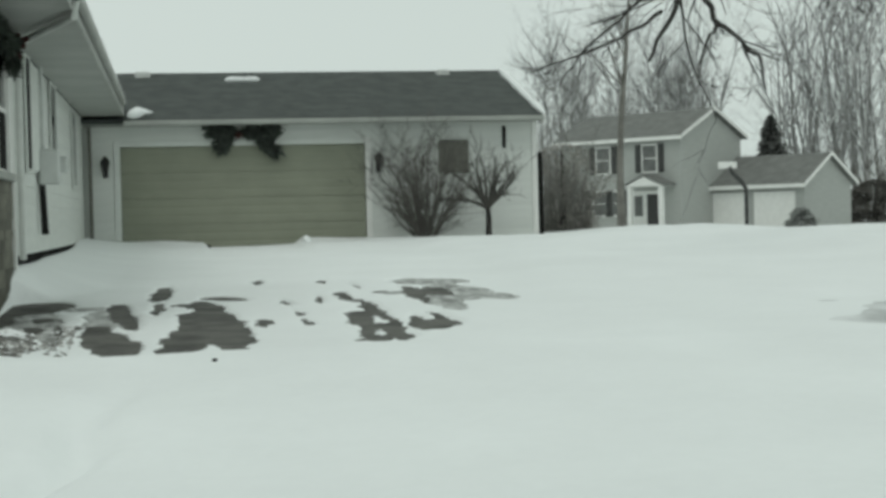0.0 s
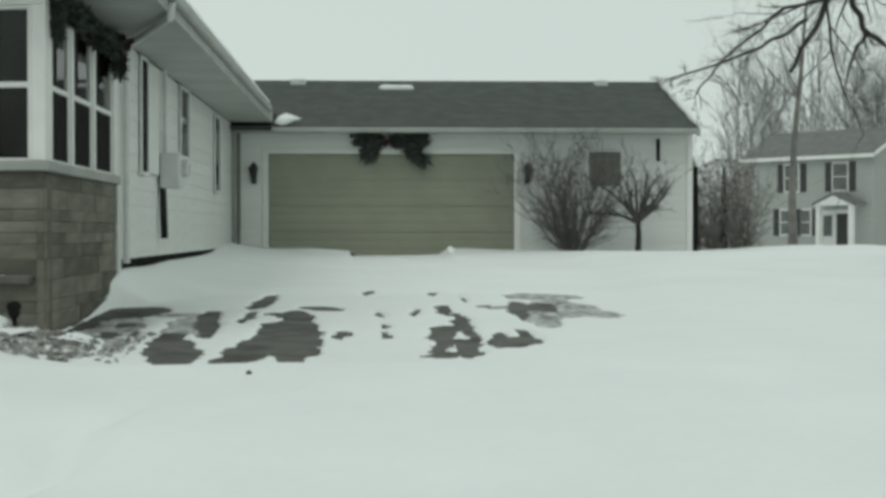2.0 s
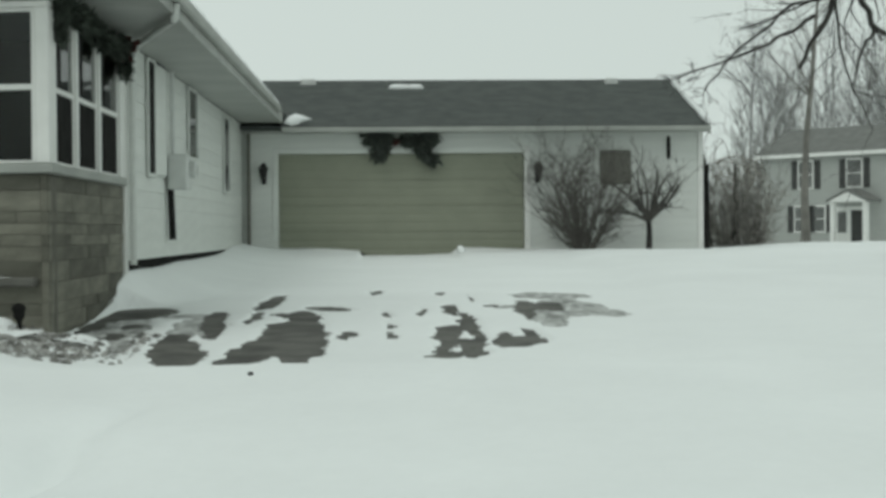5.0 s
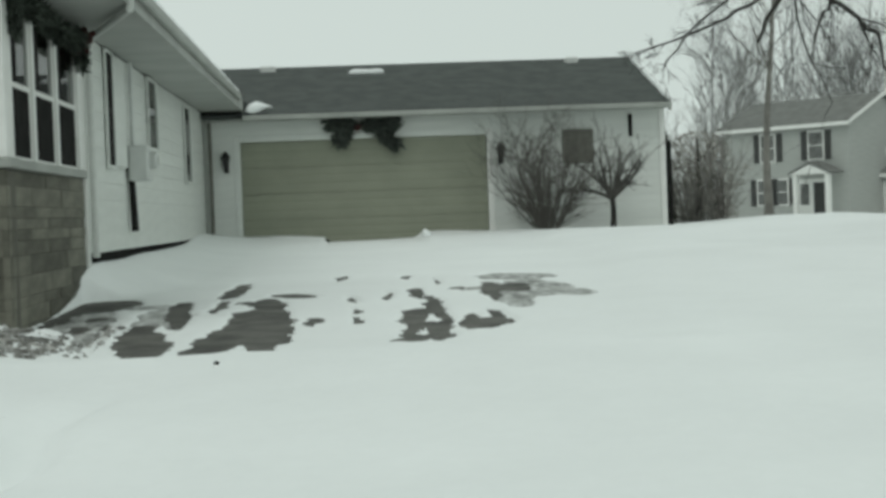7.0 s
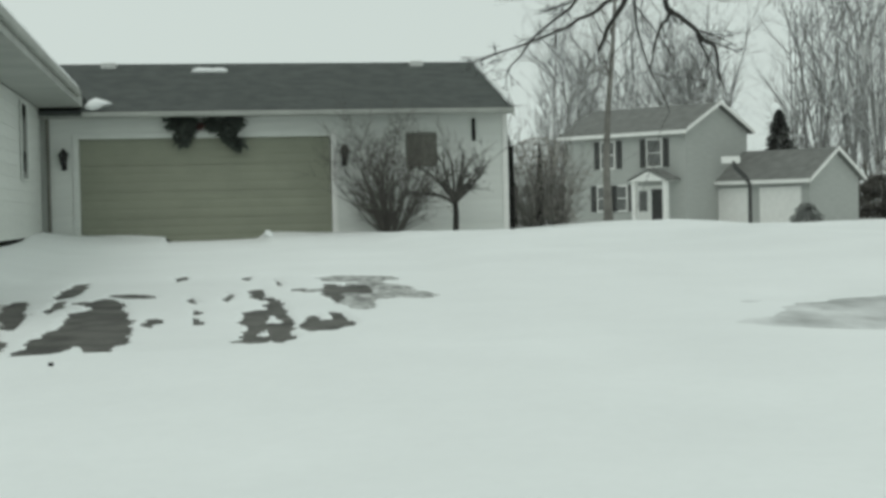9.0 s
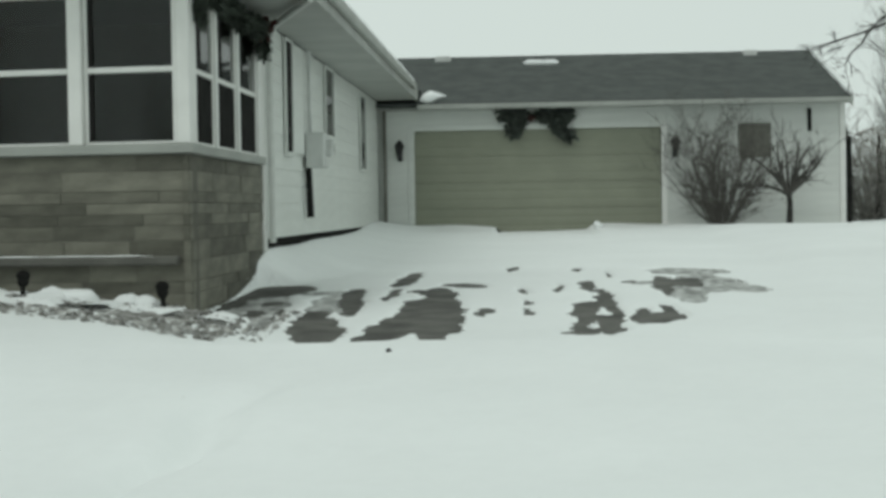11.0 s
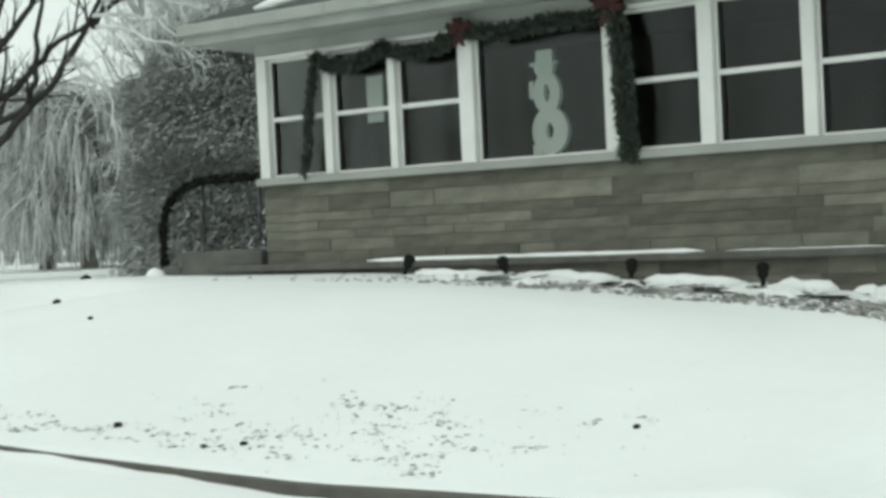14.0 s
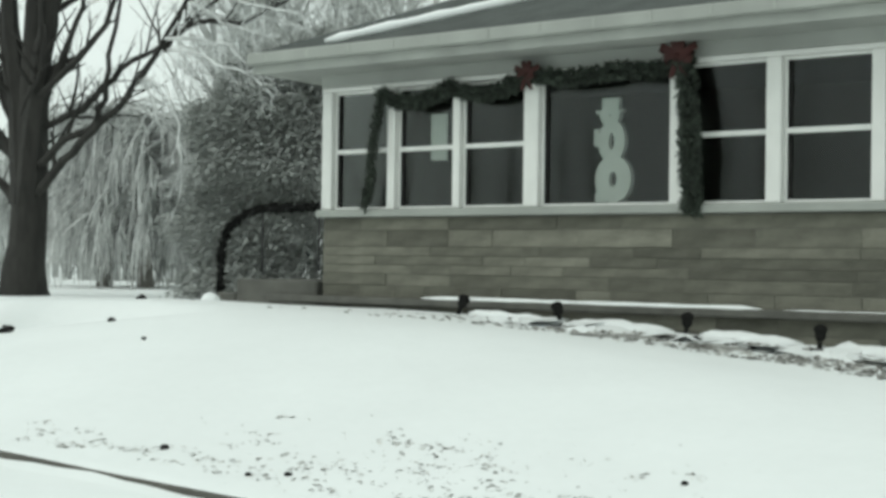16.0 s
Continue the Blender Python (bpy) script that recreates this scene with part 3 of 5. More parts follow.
part("end_wall", prism([(GX1 - 0.15, G + 0.152, -1.2), (GX1 - 0.15, 38.0, -1.2), (GX1 - 0.15, 38.0, 2.0), (GX1 - 0.15, 34.2, 3.25), (GX1 - 0.15, G + 0.152, 2.05)], (0.15, 0, 0)), M["siding"], garage)
part("rear_wall", block(GX0, GX1 - 0.15, 38.0, 38.15, -1.2, 2.0), M["siding"], garage)


def lap_x(length, h):
    bm = bmesh.new()
    vs = [bm.verts.new(v) for v in ((0, 0, 0), (0, -0.014, 0), (0, -0.004, h), (0, 0, h), (length, 0, 0), (length, -0.014, 0), (length, -0.004, h), (length, 0, h))]
    for q in ((0, 1, 2, 3), (7, 6, 5, 4), (0, 4, 5, 1), (1, 5, 6, 2), (2, 6, 7, 3), (3, 7, 4, 0)):
        bm.faces.new([vs[i] for i in q])
    return bm


shared = {}
for x0, x1, z0, z1 in ((GX0 + 0.03, DL - 0.12, -0.6, 1.66), (DR + 0.12, GX1 - 0.1, -0.6, 1.66), (GX0 + 0.03, GX1 - 0.1, 1.66, 1.98)):
    count = round((z1 - z0) / 0.16)
    h = (z1 - z0) / count
    for i in range(count):
        key = (round(x1 - x0, 3), round(h, 4))
        if key not in shared:
            ob = part("board", lap_x(x1 - x0, h), M["siding"], front)
            shared[key] = ob.data
        else:
            ob = new("board", shared[key])
            ob.parent = front
        ob.location = (x0, G, z0 + i * h)
part("door_trim", block(DL - 0.12, DL, G - 0.03, G + 0.02, -0.6, DT + 0.12, 0.008), M["siding"], garage)
part("door_trim", block(DR, DR + 0.12, G - 0.03, G + 0.02, -0.6, DT + 0.12, 0.008), M["trim"], garage)
part("door_trim", block(DL, DR, G - 0.03, G + 0.02, DT, DT + 0.12, 0.008), M["siding"], garage)
# shadowed gap beside the garage corner, drawn as a black tube
part("drainpipe", tubes([[((GX1 + 0.13, G + 0.25, -0.9), 0.055), ((GX1 + 0.13, G + 0.25, 1.3), 0.055)]], 8), M["dark"], garage, "black upright drawn for the gap shadow at the corner")
part("corner_board", block(GX1 - 0.1, GX1 + 0.01, G - 0.03, G + 0.1, -0.7, 2.0, 0.006), M["trim"], garage)
door = part("garage_door", block(DL, DR, G + 0.09, G + 0.11, DB, DT), M["door"], garage, "olive-beige sectional garage door")
for i in range(4):
    h = (DT - DB) / 4
    # one ribbed section: its face steps in and out
    z0, z1 = DB + i * h + 0.004, DB + (i + 1) * h - 0.004
    outline = [(G + 0.092, z0), (G + 0.06, z0)]
    for kk in range(3):
        lo, hi = z0 + (z1 - z0) * (kk + 0.12) / 3, z0 + (z1 - z0) * (kk + 0.88) / 3
        outline += [(G + 0.06, lo), (G + 0.054, lo + 0.02), (G + 0.054, hi - 0.02), (G + 0.06, hi)]
    outline += [(G + 0.06, z1), (G + 0.092, z1)]
    part("panel", prism([(DL + 0.005, y, z) for y, z in outline], (DR - DL - 0.01, 0, 0)), M["door"], door)
# roof
EY, EZ, RY, RZ = 29.9, 2.05, 34.2, 3.37
GE = GX1 + 0.05
part("roof", prism([(-4.5, EY, EZ), (-4.5, RY, RZ), (-4.5, 38.5, EZ), (-4.5, 38.5, EZ - 0.06), (-4.5, RY, RZ - 0.06), (-4.5, EY, EZ - 0.06)], (GE + 4.5, 0, 0)), M["roof"], garage, "dark shingled gable roof")
part("rake_board", prism([(GE, EY, EZ - 0.02), (GE, RY, RZ - 0.02), (GE, RY, RZ - 0.2), (GE, EY, EZ - 0.2)], (0.03, 0, 0)), M["trim"], garage)
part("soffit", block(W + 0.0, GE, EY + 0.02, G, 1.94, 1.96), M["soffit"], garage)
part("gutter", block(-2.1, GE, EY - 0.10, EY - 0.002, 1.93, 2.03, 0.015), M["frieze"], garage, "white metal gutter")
part("roof_vent", block(-1.95, -1.6, 33.75, 33.98, 3.2, 3.36, 0.03), M["grey_box"], garage)
part("roof_vent", block(4.8, 5.1, 33.75, 33.98, 3.2, 3.36, 0.03), M["grey_box"], garage)
part("downspout", tubes([[((W + 0.12, G - 0.08, 1.95), 0.04), ((W + 0.12, G - 0.08, -0.4), 0.04)]], 6), M["brown"], garage, "dark downspout in the corner")
snow_ridge([(GE + 0.02, EY + (RY - EY) * i / 12, EZ + 0.02 + (RZ - EZ) * i / 12) for i in range(13)], "rake_snow", "white snow edge along the garage gable", 0.075)
snow_ridge([(0.0 + 0.085 * i, 33.3, 3.12) for i in range(10)], "roof_snow", "small snow patch near the garage ridge", 0.07)
tagged(part("valley_snow", tubes([[((-2.02, 29.8, 2.12), 0.03), ((-1.92, 29.85, 2.15), 0.1), ((-1.8, 29.92, 2.2), 0.115), ((-1.68, 29.98, 2.21), 0.06), ((-1.53, 30.02, 2.2), 0.012)]], 8), M["snow"], smooth=True), "lump of snow in the roof valley", "snow")
part("window", block(4.2, 4.83, G - 0.06, G - 0.005, 0.9, 1.58, 0.015), M["brown"], garage, "brown boarded opening")
part("gable_strip", block(5.55, 5.62, G - 0.05, G - 0.005, 1.4, 1.85, 0.01), M["dark"], garage)


def wall_lantern(x):
    t = thing("wall_lantern", "black carriage lantern on the garage wall", "lantern", "garage lanterns", at=(x, G - 0.03, 1.1))
    part("backplate", block(-0.05, 0.05, -0.02, 0.01, -0.16, 0.12, 0.01), M["black"], t)
    part("arm", tubes([[((0, -0.02, -0.1), 0.015), ((0, -0.1, -0.14), 0.015), ((0, -0.14, -0.06), 0.015)]], 6), M["black"], t)
    part("body", lathe([(0.05, -0.06), (0.085, 0.12), (0.085, 0.14)], (0, -0.14, 0), 6), M["black"], t)
    part("cap", lathe([(0.11, 0.14), (0.06, 0.2), (0.02, 0.26)], (0, -0.14, 0), 6), M["black"], t)


wall_lantern(-2.48)
wall_lantern(2.95)


# ---- the kerb and what lies on the snow ----
def ground_at(x, y):
    return float(snow_level(np.array([x]), np.array([y]))[0])


M["kerb"] = material("kerb_concrete", (0.1, 0.096, 0.084), 0.9, vary=0.2, scale=4, bump=0.4)
kv, kf = [], []
xs = np.linspace(-30, -1.6, 120)
for i, x in enumerate(xs):
    z = float(np.interp(x, [-40, -14, -7.6, -4.6, 0], [-1.0, -1.05, -1.12, -1.29, -1.33])) - 0.008
    w = float(np.interp(x, [-9, -6.2, -5.2, -3], [0.024, 0.03, 0.065, 0.1])) + 0.005 * math.sin(x * 5) + 0.004 * math.sin(x * 13)
    kv += [(x, 6.44, z), (x, 6.355 - w, z), (x, 6.355 - w - 0.02, z - 0.14), (x, 6.44, z - 0.14)]
    if i:
        q = 4 * (i - 1)
        kf += [(q + k, q + 4 + k, q + 4 + (k + 1) % 4, q + (k + 1) % 4) for k in range(4)]
tagged(part("kerb", (kv, kf), M["kerb"]), "bare grey-brown edge of the pavement in the snow", "kerb", kind="structure")


def crumbs(name, label, category, mat, count, area, size, seed, flat=0.5):
    """Many small torn pieces strewn over the snow, as one object."""
    r = random.Random(seed)
    verts, faces = [], []
    spots = [area(r) for _ in range(count)]
    levels = snow_level(*np.array(spots).T)
    for (x, y), z in zip(spots, levels.tolist()):
        s = r.uniform(*size)
        k = len(verts)
        for a in range(5):
            t = 2 * math.pi * a / 5 + r.uniform(-0.4, 0.4)
            verts.append((x + s * math.cos(t) * r.uniform(0.5, 1.2), y + s * math.sin(t) * r.uniform(0.5, 1.2), z + r.uniform(-0.2, 0.2) * s))
        verts.append((x + r.uniform(-0.3, 0.3) * s, y, z + s * flat * r.uniform(0.6, 1.6)))
        faces += [(k + a, k + (a + 1) % 5, k + 5) for a in range(5)]
    return tagged(part(name, (verts, faces), mat), label, category, kind="stuff")


M["litter"] = material("leaf_litter", (0.44, 0.44, 0.42), 0.95, vary=0.2, scale=9, bump=0.3, by_island=0.5)
strewn = random.Random(3)
TUFTS = [(strewn.uniform(-9.5, -5.2), 6.62 + strewn.uniform(0.05, 0.5) * strewn.random()) for _ in range(44)]
TUFTS += [(strewn.gauss(-4.7, 0.6), strewn.uniform(6.6, 7.8)) for _ in range(46)]
TUFTS += [(strewn.uniform(-6.5, -3.5), strewn.uniform(6.6, 7.2)) for _ in range(16)]


def by_tuft(r):
    x, y = r.choice(TUFTS)
    return x + r.gauss(0, 0.06), y + r.gauss(0, 0.035)


crumbs("leaf_litter", "grey-brown leaf scraps and grass tips showing through snow", "leaf litter", M["litter"], 800, by_tuft, (0.008, 0.026), 5, 0.25)
crumbs("grass_tips", "faint grass tips in the thin snow of the yard", "grass", M["litter"], 160,
       lambda r: (r.gauss(-4.6, 0.9), r.gauss(7.2, 0.4)), (0.005, 0.014), 6, 0.3)
crumbs("garden_mulch", "dark mulch and dead stalks along the porch foot", "mulch", M["mulch"], 1700,
       lambda r: (lambda x: (x, r.uniform(11.5, 12.9) - 0.10 * (x + 2.9) - 0.25 * max(0, x + 4)))(-2.3 - abs(r.gauss(0, 2.3))), (0.012, 0.05), 7, 0.4)
crumbs("drive_scraps", "crusted snow scraps and grit on the drive edge", "grit", M["mulch"], 420,
       lambda r: (r.uniform(-3.2, -2.0), r.uniform(11.3, 13.4)), (0.012, 0.05), 8, 0.5)
crumbs("snow_clumps", "broken crusts of snow along the bed and drive", "snow", M["snow"], 70,
       lambda r: (lambda x: (x, r.uniform(12.2, 12.9) - 0.11 * (x + 2.9)))(r.uniform(-7.5, -2.5)), (0.1, 0.3), 9, 0.16)


bu, bv = graded([(-8.6, W + 0.3, 170)]), graded([(-1.75, -0.16, 50)])
BU, BV = np.meshgrid(bu, bv)
turn = radians(-6.56)
BX = W + (BU - W) * math.cos(turn) - BV * math.sin(turn)
BY = P + (BU - W) * math.sin(turn) + BV * math.cos(turn)
fade = step(-1.75, -1.25, BV) * step(-7.2, -5.6, BU)
BZ = snow_level(BX, BY) - 0.04 + 0.029 * fade + 0.03 * ripple(BX, BY, 6, 1) + 0.016 * ripple(BX, BY, 23, 2)
k = len(bu)
bq = [(j * k + i, j * k + i + 1, (j + 1) * k + i + 1, (j + 1) * k + i) for j in range(len(bv) - 1) for i in range(k - 1)]
tagged(part("garden_bed", (np.stack([BX, BY, BZ], -1).reshape(-1, 3).tolist(), bq), M["mulch"], smooth=True), "grey frozen mulch bed half buried in snow", "garden bed", kind="structure")


def clod(x, y, s, seed):
    r = random.Random(seed)
    bm = bmesh.new()
    bmesh.ops.create_icosphere(bm, subdivisions=2, radius=s)
    for v in bm.verts:
        v.co *= 0.7 + 0.5 * noise.noise(v.co * 14 + Vector((seed, 0, 0)))
        v.co.z *= 0.7
    ob = part("leaf_clump", bm, M["dark"])
    ob.location = (x, y, ground_at(x, y) + s * 0.3)
    tagged(ob, "dark frozen clump of leaves lying on snow", "leaf clump", "leaf clumps")


for i, (x, y, s) in enumerate(((-6.3, 6.85, 0.045), (-11.06, 9.85, 0.1), (-8.85, 7.6, 0.09), (-13.5, 14.2, 0.09), (-10.33, 10.46, 0.05), (-5.3, 6.75, 0.03), (-3.25, 7.5, 0.03), (-5.5, 6.65, 0.03), (-0.91, 9.95, 0.025), (-8.8, 9.3, 0.03))):
    clod(x, y, s, i + 1)

door_lump = bmesh.new()
bmesh.ops.create_icosphere(door_lump, subdivisions=2, radius=0.085)
for v in door_lump.verts:
    v.co *= 1 + 0.4 * noise.noise(v.co * 9)
lump = part("snow_lump", door_lump, M["snow"], smooth=True)
lump.location = (1.36, 29.3, ground_at(1.36, 29.3) + 0.05)
tagged(lump, "small upright lump of snow before the garage door", "snow")
# no leaves here: dark lump added to draw the gap at the snow step
clod(-0.53, 29.5, 0.07, 21)

# ---- greenery and ornaments ----
def blades(points, count, spread, size, seed, droop=0.0):
    """Short pointed sprays round a line of points."""
    r = random.Random(seed)
    pts = [Vector(p) for p in points]
    lens = [(b - a).length for a, b in zip(pts, pts[1:])]
    total = sum(lens)
    verts, faces = [], []
    for _ in range(count):
        t, i = r.uniform(0, total), 0
        while i < len(lens) - 1 and t > lens[i]:
            t -= lens[i]
            i += 1
        p = pts[i].lerp(pts[i + 1], min(1, t / lens[i]))
        d = Vector((r.gauss(0, 1), r.gauss(0, 1), r.gauss(0, 1) - droop)).normalized()
        p = p + d * spread * r.random() ** 0.6
        d = (d + 0.7 * (pts[i + 1] - pts[i]).normalized() * r.choice((-1, 1))).normalized()
        w = d.cross(Vector((r.gauss(0, 1), r.gauss(0, 1), r.gauss(0, 1)))).normalized()
        s = size * r.uniform(0.6, 1.3)
        k = len(verts)
        verts += [p - d * s * 0.4, p + w * s * 0.2, p + d * s * 0.7, p - w * s * 0.2, p + d.cross(w) * s * 0.14]
        faces += [(k, k + 1, k + 4), (k + 1, k + 2, k + 4), (k + 2, k + 3, k + 4), (k + 3, k, k + 4)]
    return verts, faces


def festoon(points, sag, steps=6):
    out = []
    for a, b in zip(points, points[1:]):
        a, b = Vector(a), Vector(b)
        for i in range(steps):
            t = i / steps
            out.append(a.lerp(b, t) - Vector((0, 0, sag * 4 * t * (1 - t))))
    return out + [Vector(points[-1])]


def bow(parent, at, size):
    """A velvet bow: four loops, a knot and two tails."""
    sheets = []
    for ang, ln in ((25, 1.0), (155, 1.0), (75, 0.8), (110, 0.85), (-15, 0.7), (195, 0.7)):
        c, s = math.cos(radians(ang)), math.sin(radians(ang))
        ring = []
        for i in range(13):
            t = 2 * math.pi * i / 12
            u, v = 0.5 * ln * size * (1 - math.cos(t)), 0.2 * size * math.sin(t)
            ring.append((c * u - s * v * 0.4, -0.1 * size + v * 0.9, s * u + c * v * 0.4))
        k, verts, faces = 0, [], []
        for p in ring:
            verts += [(p[0] + s * 0.16 * size, p[1], p[2] - c * 0.16 * size), (p[0] - s * 0.16 * size, p[1], p[2] + c * 0.16 * size)]
        faces = [(2 * i, 2 * i + 2, 2 * i + 3, 2 * i + 1) for i in range(12)]
        sheets.append((verts, faces))
    for sx in (-1, 1):
        verts = []
        for i in range(5):
            t = i / 4
            x, z = sx * size * 0.35 * t, -size * 0.95 * t
            verts += [(x - 0.13 * size, -0.12 * size - 0.05 * size * math.sin(4 * t), z), (x + 0.13 * size, -0.12 * size - 0.05 * size * math.sin(4 * t), z)]
        sheets.append((verts, [(2 * i, 2 * i + 2, 2 * i + 3, 2 * i + 1) for i in range(4)]))
    sheets.append(lathe([(0.02 * size, -0.16 * size), (0.17 * size, -0.06 * size), (0.17 * size, 0.06 * size), (0.02 * size, 0.16 * size)], (0, -0.15 * size, 0), 8))
    ob = part("bow", sheets[-1], M["bow"], parent, "red velvet bow")
    for piece in sheets[:6]:
        part("loop", piece, M["bow"], ob)
    for piece in sheets[6:-1]:
        part("tail", piece, M["bow"], ob)
    ob.location = at
    return ob


wreath = thing("porch_garland", "dark evergreen garland with red bows along the porch windows", "garland")
GY0 = P - 0.09
line = festoon([(-9.6, GY0, 1.86), (-8.65, GY0, 1.88), (-7.6, GY0, 1.94)], 0.13) + festoon([(-7.6, GY0, 1.94), (-6.5, GY0, 1.92), (-5.84, GY0, 1.95)], 0.06)
askew(part("swag", blades(line, 4200, 0.085, 0.075, 1), M["garland"], wreath))
askew(part("hanging_strand", blades([(-9.6, GY0, 1.86), (-9.64, GY0 - 0.02, 1.5), (-9.7, GY0 - 0.03, 1.2), (-9.73, GY0, 0.9), (-9.82, GY0, 0.62)], 900, 0.055, 0.07, 2), M["garland"], wreath))
askew(part("hanging_strand", blades([(-5.8, GY0, 1.95), (-5.74, GY0 - 0.03, 1.5), (-5.72, GY0 - 0.04, 1.1), (-5.72, GY0, 0.55)], 2300, 0.095, 0.085, 3), M["garland"], wreath))
for at, s in (((-7.6, GY0 - 0.03, 1.94), 0.17), ((-5.84, GY0 - 0.04, 1.99), 0.22)):
    askew(bow(wreath, at, s))
side_swag = thing("side_garland", "dark evergreen garland over the side porch windows", "garland")
part("swag", blades(festoon([(W + 0.08, 13.2, 2.03), (W + 0.09, 14.0, 1.98), (W + 0.09, 16.3, 1.95)], 0.05), 2600, 0.11, 0.085, 4), M["garland"], side_swag)
part("hanging_strand", blades([(W + 0.08, 13.2, 2.03), (W + 0.08, 13.25, 1.66)], 420, 0.06, 0.08, 5), M["garland"], side_swag)
part("hanging_strand", blades([(W + 0.08, 16.35, 2.05), (W + 0.08, 16.5, 1.7)], 600, 0.09, 0.08, 6), M["garland"], side_swag)
bow(side_swag, (W + 0.12, 16.35, 1.97), 0.16)
door_swag = thing("door_swag", "pair of dark evergreen swags tied above the garage door", "swag")
part("swag", blades(festoon([(-0.42, G - 0.1, 1.86), (-0.05, G - 0.1, 1.84), (-0.22, G - 0.1, 1.5)], 0.0, 4), 1500, 0.18, 0.12, 7, 0.5), M["swag_needle"], door_swag)
part("swag", blades(festoon([(0.3, G - 0.1, 1.8), (0.9, G - 0.1, 1.85), (0.6, G - 0.1, 1.65), (0.9, G - 0.1, 1.38)], 0.0, 4), 1900, 0.15, 0.12, 8, 0.5), M["swag_needle"], door_swag)
part("tie", blades([(-0.1, G - 0.1, 1.82), (0.4, G - 0.1, 1.8)], 200, 0.05, 0.09, 9), M["garland"], door_swag)
bow(door_swag, (0.13, G - 0.12, 1.74), 0.1)

# ornaments behind the glass
def ring(cx, cz, rx, rz, hole_x, hole_z, thick):
    verts, faces, n = [], [], 24
    for y in (-thick, thick):
        for sx, sz in ((rx, rz), (hole_x, hole_z)):
            verts += [(cx + sx * math.cos(2 * math.pi * i / n), y, cz + sz * math.sin(2 * math.pi * i / n)) for i in range(n)]
    for i in range(n):
        j = (i + 1) % n
        faces += [(i, j, n + j, n + i), (2 * n + i, 3 * n + i, 3 * n + j, 2 * n + j), (i, 2 * n + i, 2 * n + j, j), (n + i, n + j, 3 * n + j, 3 * n + i)]
    return verts, faces


def slab(x0, x1, z0, z1, thick):
    v = [(x, y, z) for x in (x0, x1) for y in (-thick, thick) for z in (z0, z1)]
    return v, [(0, 1, 3, 2), (4, 6, 7, 5), (0, 4, 5, 1), (2, 3, 7, 6), (0, 2, 6, 4), (1, 5, 7, 3)]


snowman = part("snowman_ornament", merged(ring(0, 0.21, 0.2, 0.22, 0.04, 0.07, 0.03), ring(-0.02, 0.56, 0.15, 0.2, 0.03, 0.08, 0.028), ring(-0.04, 0.8, 0.11, 0.1, 0.01, 0.01, 0.03),
                                          slab(-0.13, 0.06, 0.84, 0.96, 0.026), slab(-0.2, 0.1, 0.82, 0.85, 0.024), slab(-0.22, -0.17, 0.52, 0.68, 0.02), slab(-0.2, -0.1, 0.0, 0.09, 0.024)), M["white_plastic"])
snowman.matrix_basis = SKEW @ pose(-6.7, P + 0.116, 0.64) @ Matrix.Diagonal((1.05, 1, 1.07, 1))
tagged(snowman, "white cut-out snowman standing in the picture window", "ornament")
card = part("window_card", slab(-0.1, 0.12, 0.03, 0.53, 0.006), M["white_plastic"])
card.matrix_basis = SKEW @ pose(-8.92, P + 0.09, 1.09)
tagged(card, "white card hanging behind a porch window", "card")
askew(part("window_shelf", block(LEFT + 0.1, W - 0.1, P + 0.145, P + 0.36, 0.58, 0.62, 0.006), M["frieze"], house))


def stake_light(x, lean):
    t = thing("path_light", "small dark stake light at the porch foot", "path light", "path lights")
    part("stake", lathe([(0.012, -0.25), (0.022, 0.0), (0.022, 0.1)], sides=8), M["dark"], t)
    part("lens", lathe([(0.03, 0.09), (0.05, 0.12), (0.052, 0.17)], sides=10), M["dark"], t)
    part("cap", lathe([(0.064, 0.17), (0.06, 0.2), (0.04, 0.225), (0.012, 0.235)], sides=10), M["dark"], t)
    p = SKEW @ Vector((x, P - 0.3, 0))
    t.location = (p.x, p.y, ground_at(p.x, p.y) - 0.01)
    t.rotation_euler = (0, radians(lean), 0)


for x, lean in ((-8.32, 24), (-7.03, -14), (-5.64, 5), (-4.32, 3), (-3.05, -2)):
    stake_light(x, lean)
for x0, x1, r in ((-8.2, -7.2, 0.05), (-6.9, -5.8, 0.07), (-5.5, -4.5, 0.075), (-4.2, -3.65, 0.08), (-3.5, -3.1, 0.07)):
    spots = [SKEW @ Vector((x0 + (x1 - x0) * i / 8, P - 0.26 - 0.03 * math.sin(i * 1.3), 0)) for i in range(9)]
    snow_ridge([(p.x, p.y, ground_at(p.x, p.y) + 0.015) for p in spots], "bed_drift", "low rounded drift of snow along the stone front", r)

# ---- steps and rail at the end of the porch ----
steps = thing("porch_steps", "low concrete steps at the porch end, dusted with snow", "steps")
part("step", block(-11.75, -10.56, 13.95, 15.6, -0.7, -0.2, 0.02), M["step"], steps)
part("step", block(-12.05, -11.755, 13.95, 15.6, -0.8, -0.36, 0.02), M["step"], steps)
part("step", block(-12.3, -12.055, 13.95, 15.6, -0.9, -0.5, 0.02), M["step"], steps)
rail = thing("handrail", "black iron handrail wound with dark garland", "handrail")
curve = [(-12.2, 14.2, -0.55), (-12.2, 14.2, 0.1), (-12.12, 14.2, 0.36), (-11.9, 14.2, 0.55), (-11.6, 14.2, 0.63), (-11.26, 14.2, 0.65), (-10.6, 14.2, 0.64)]
part("rail", tubes([[(p, 0.022) for p in curve]], 8), M["black"], rail)
part("baluster", tubes([[((-11.56, 14.2, -0.1), 0.014), ((-11.56, 14.2, 0.63), 0.014)]], 6), M["black"], rail)
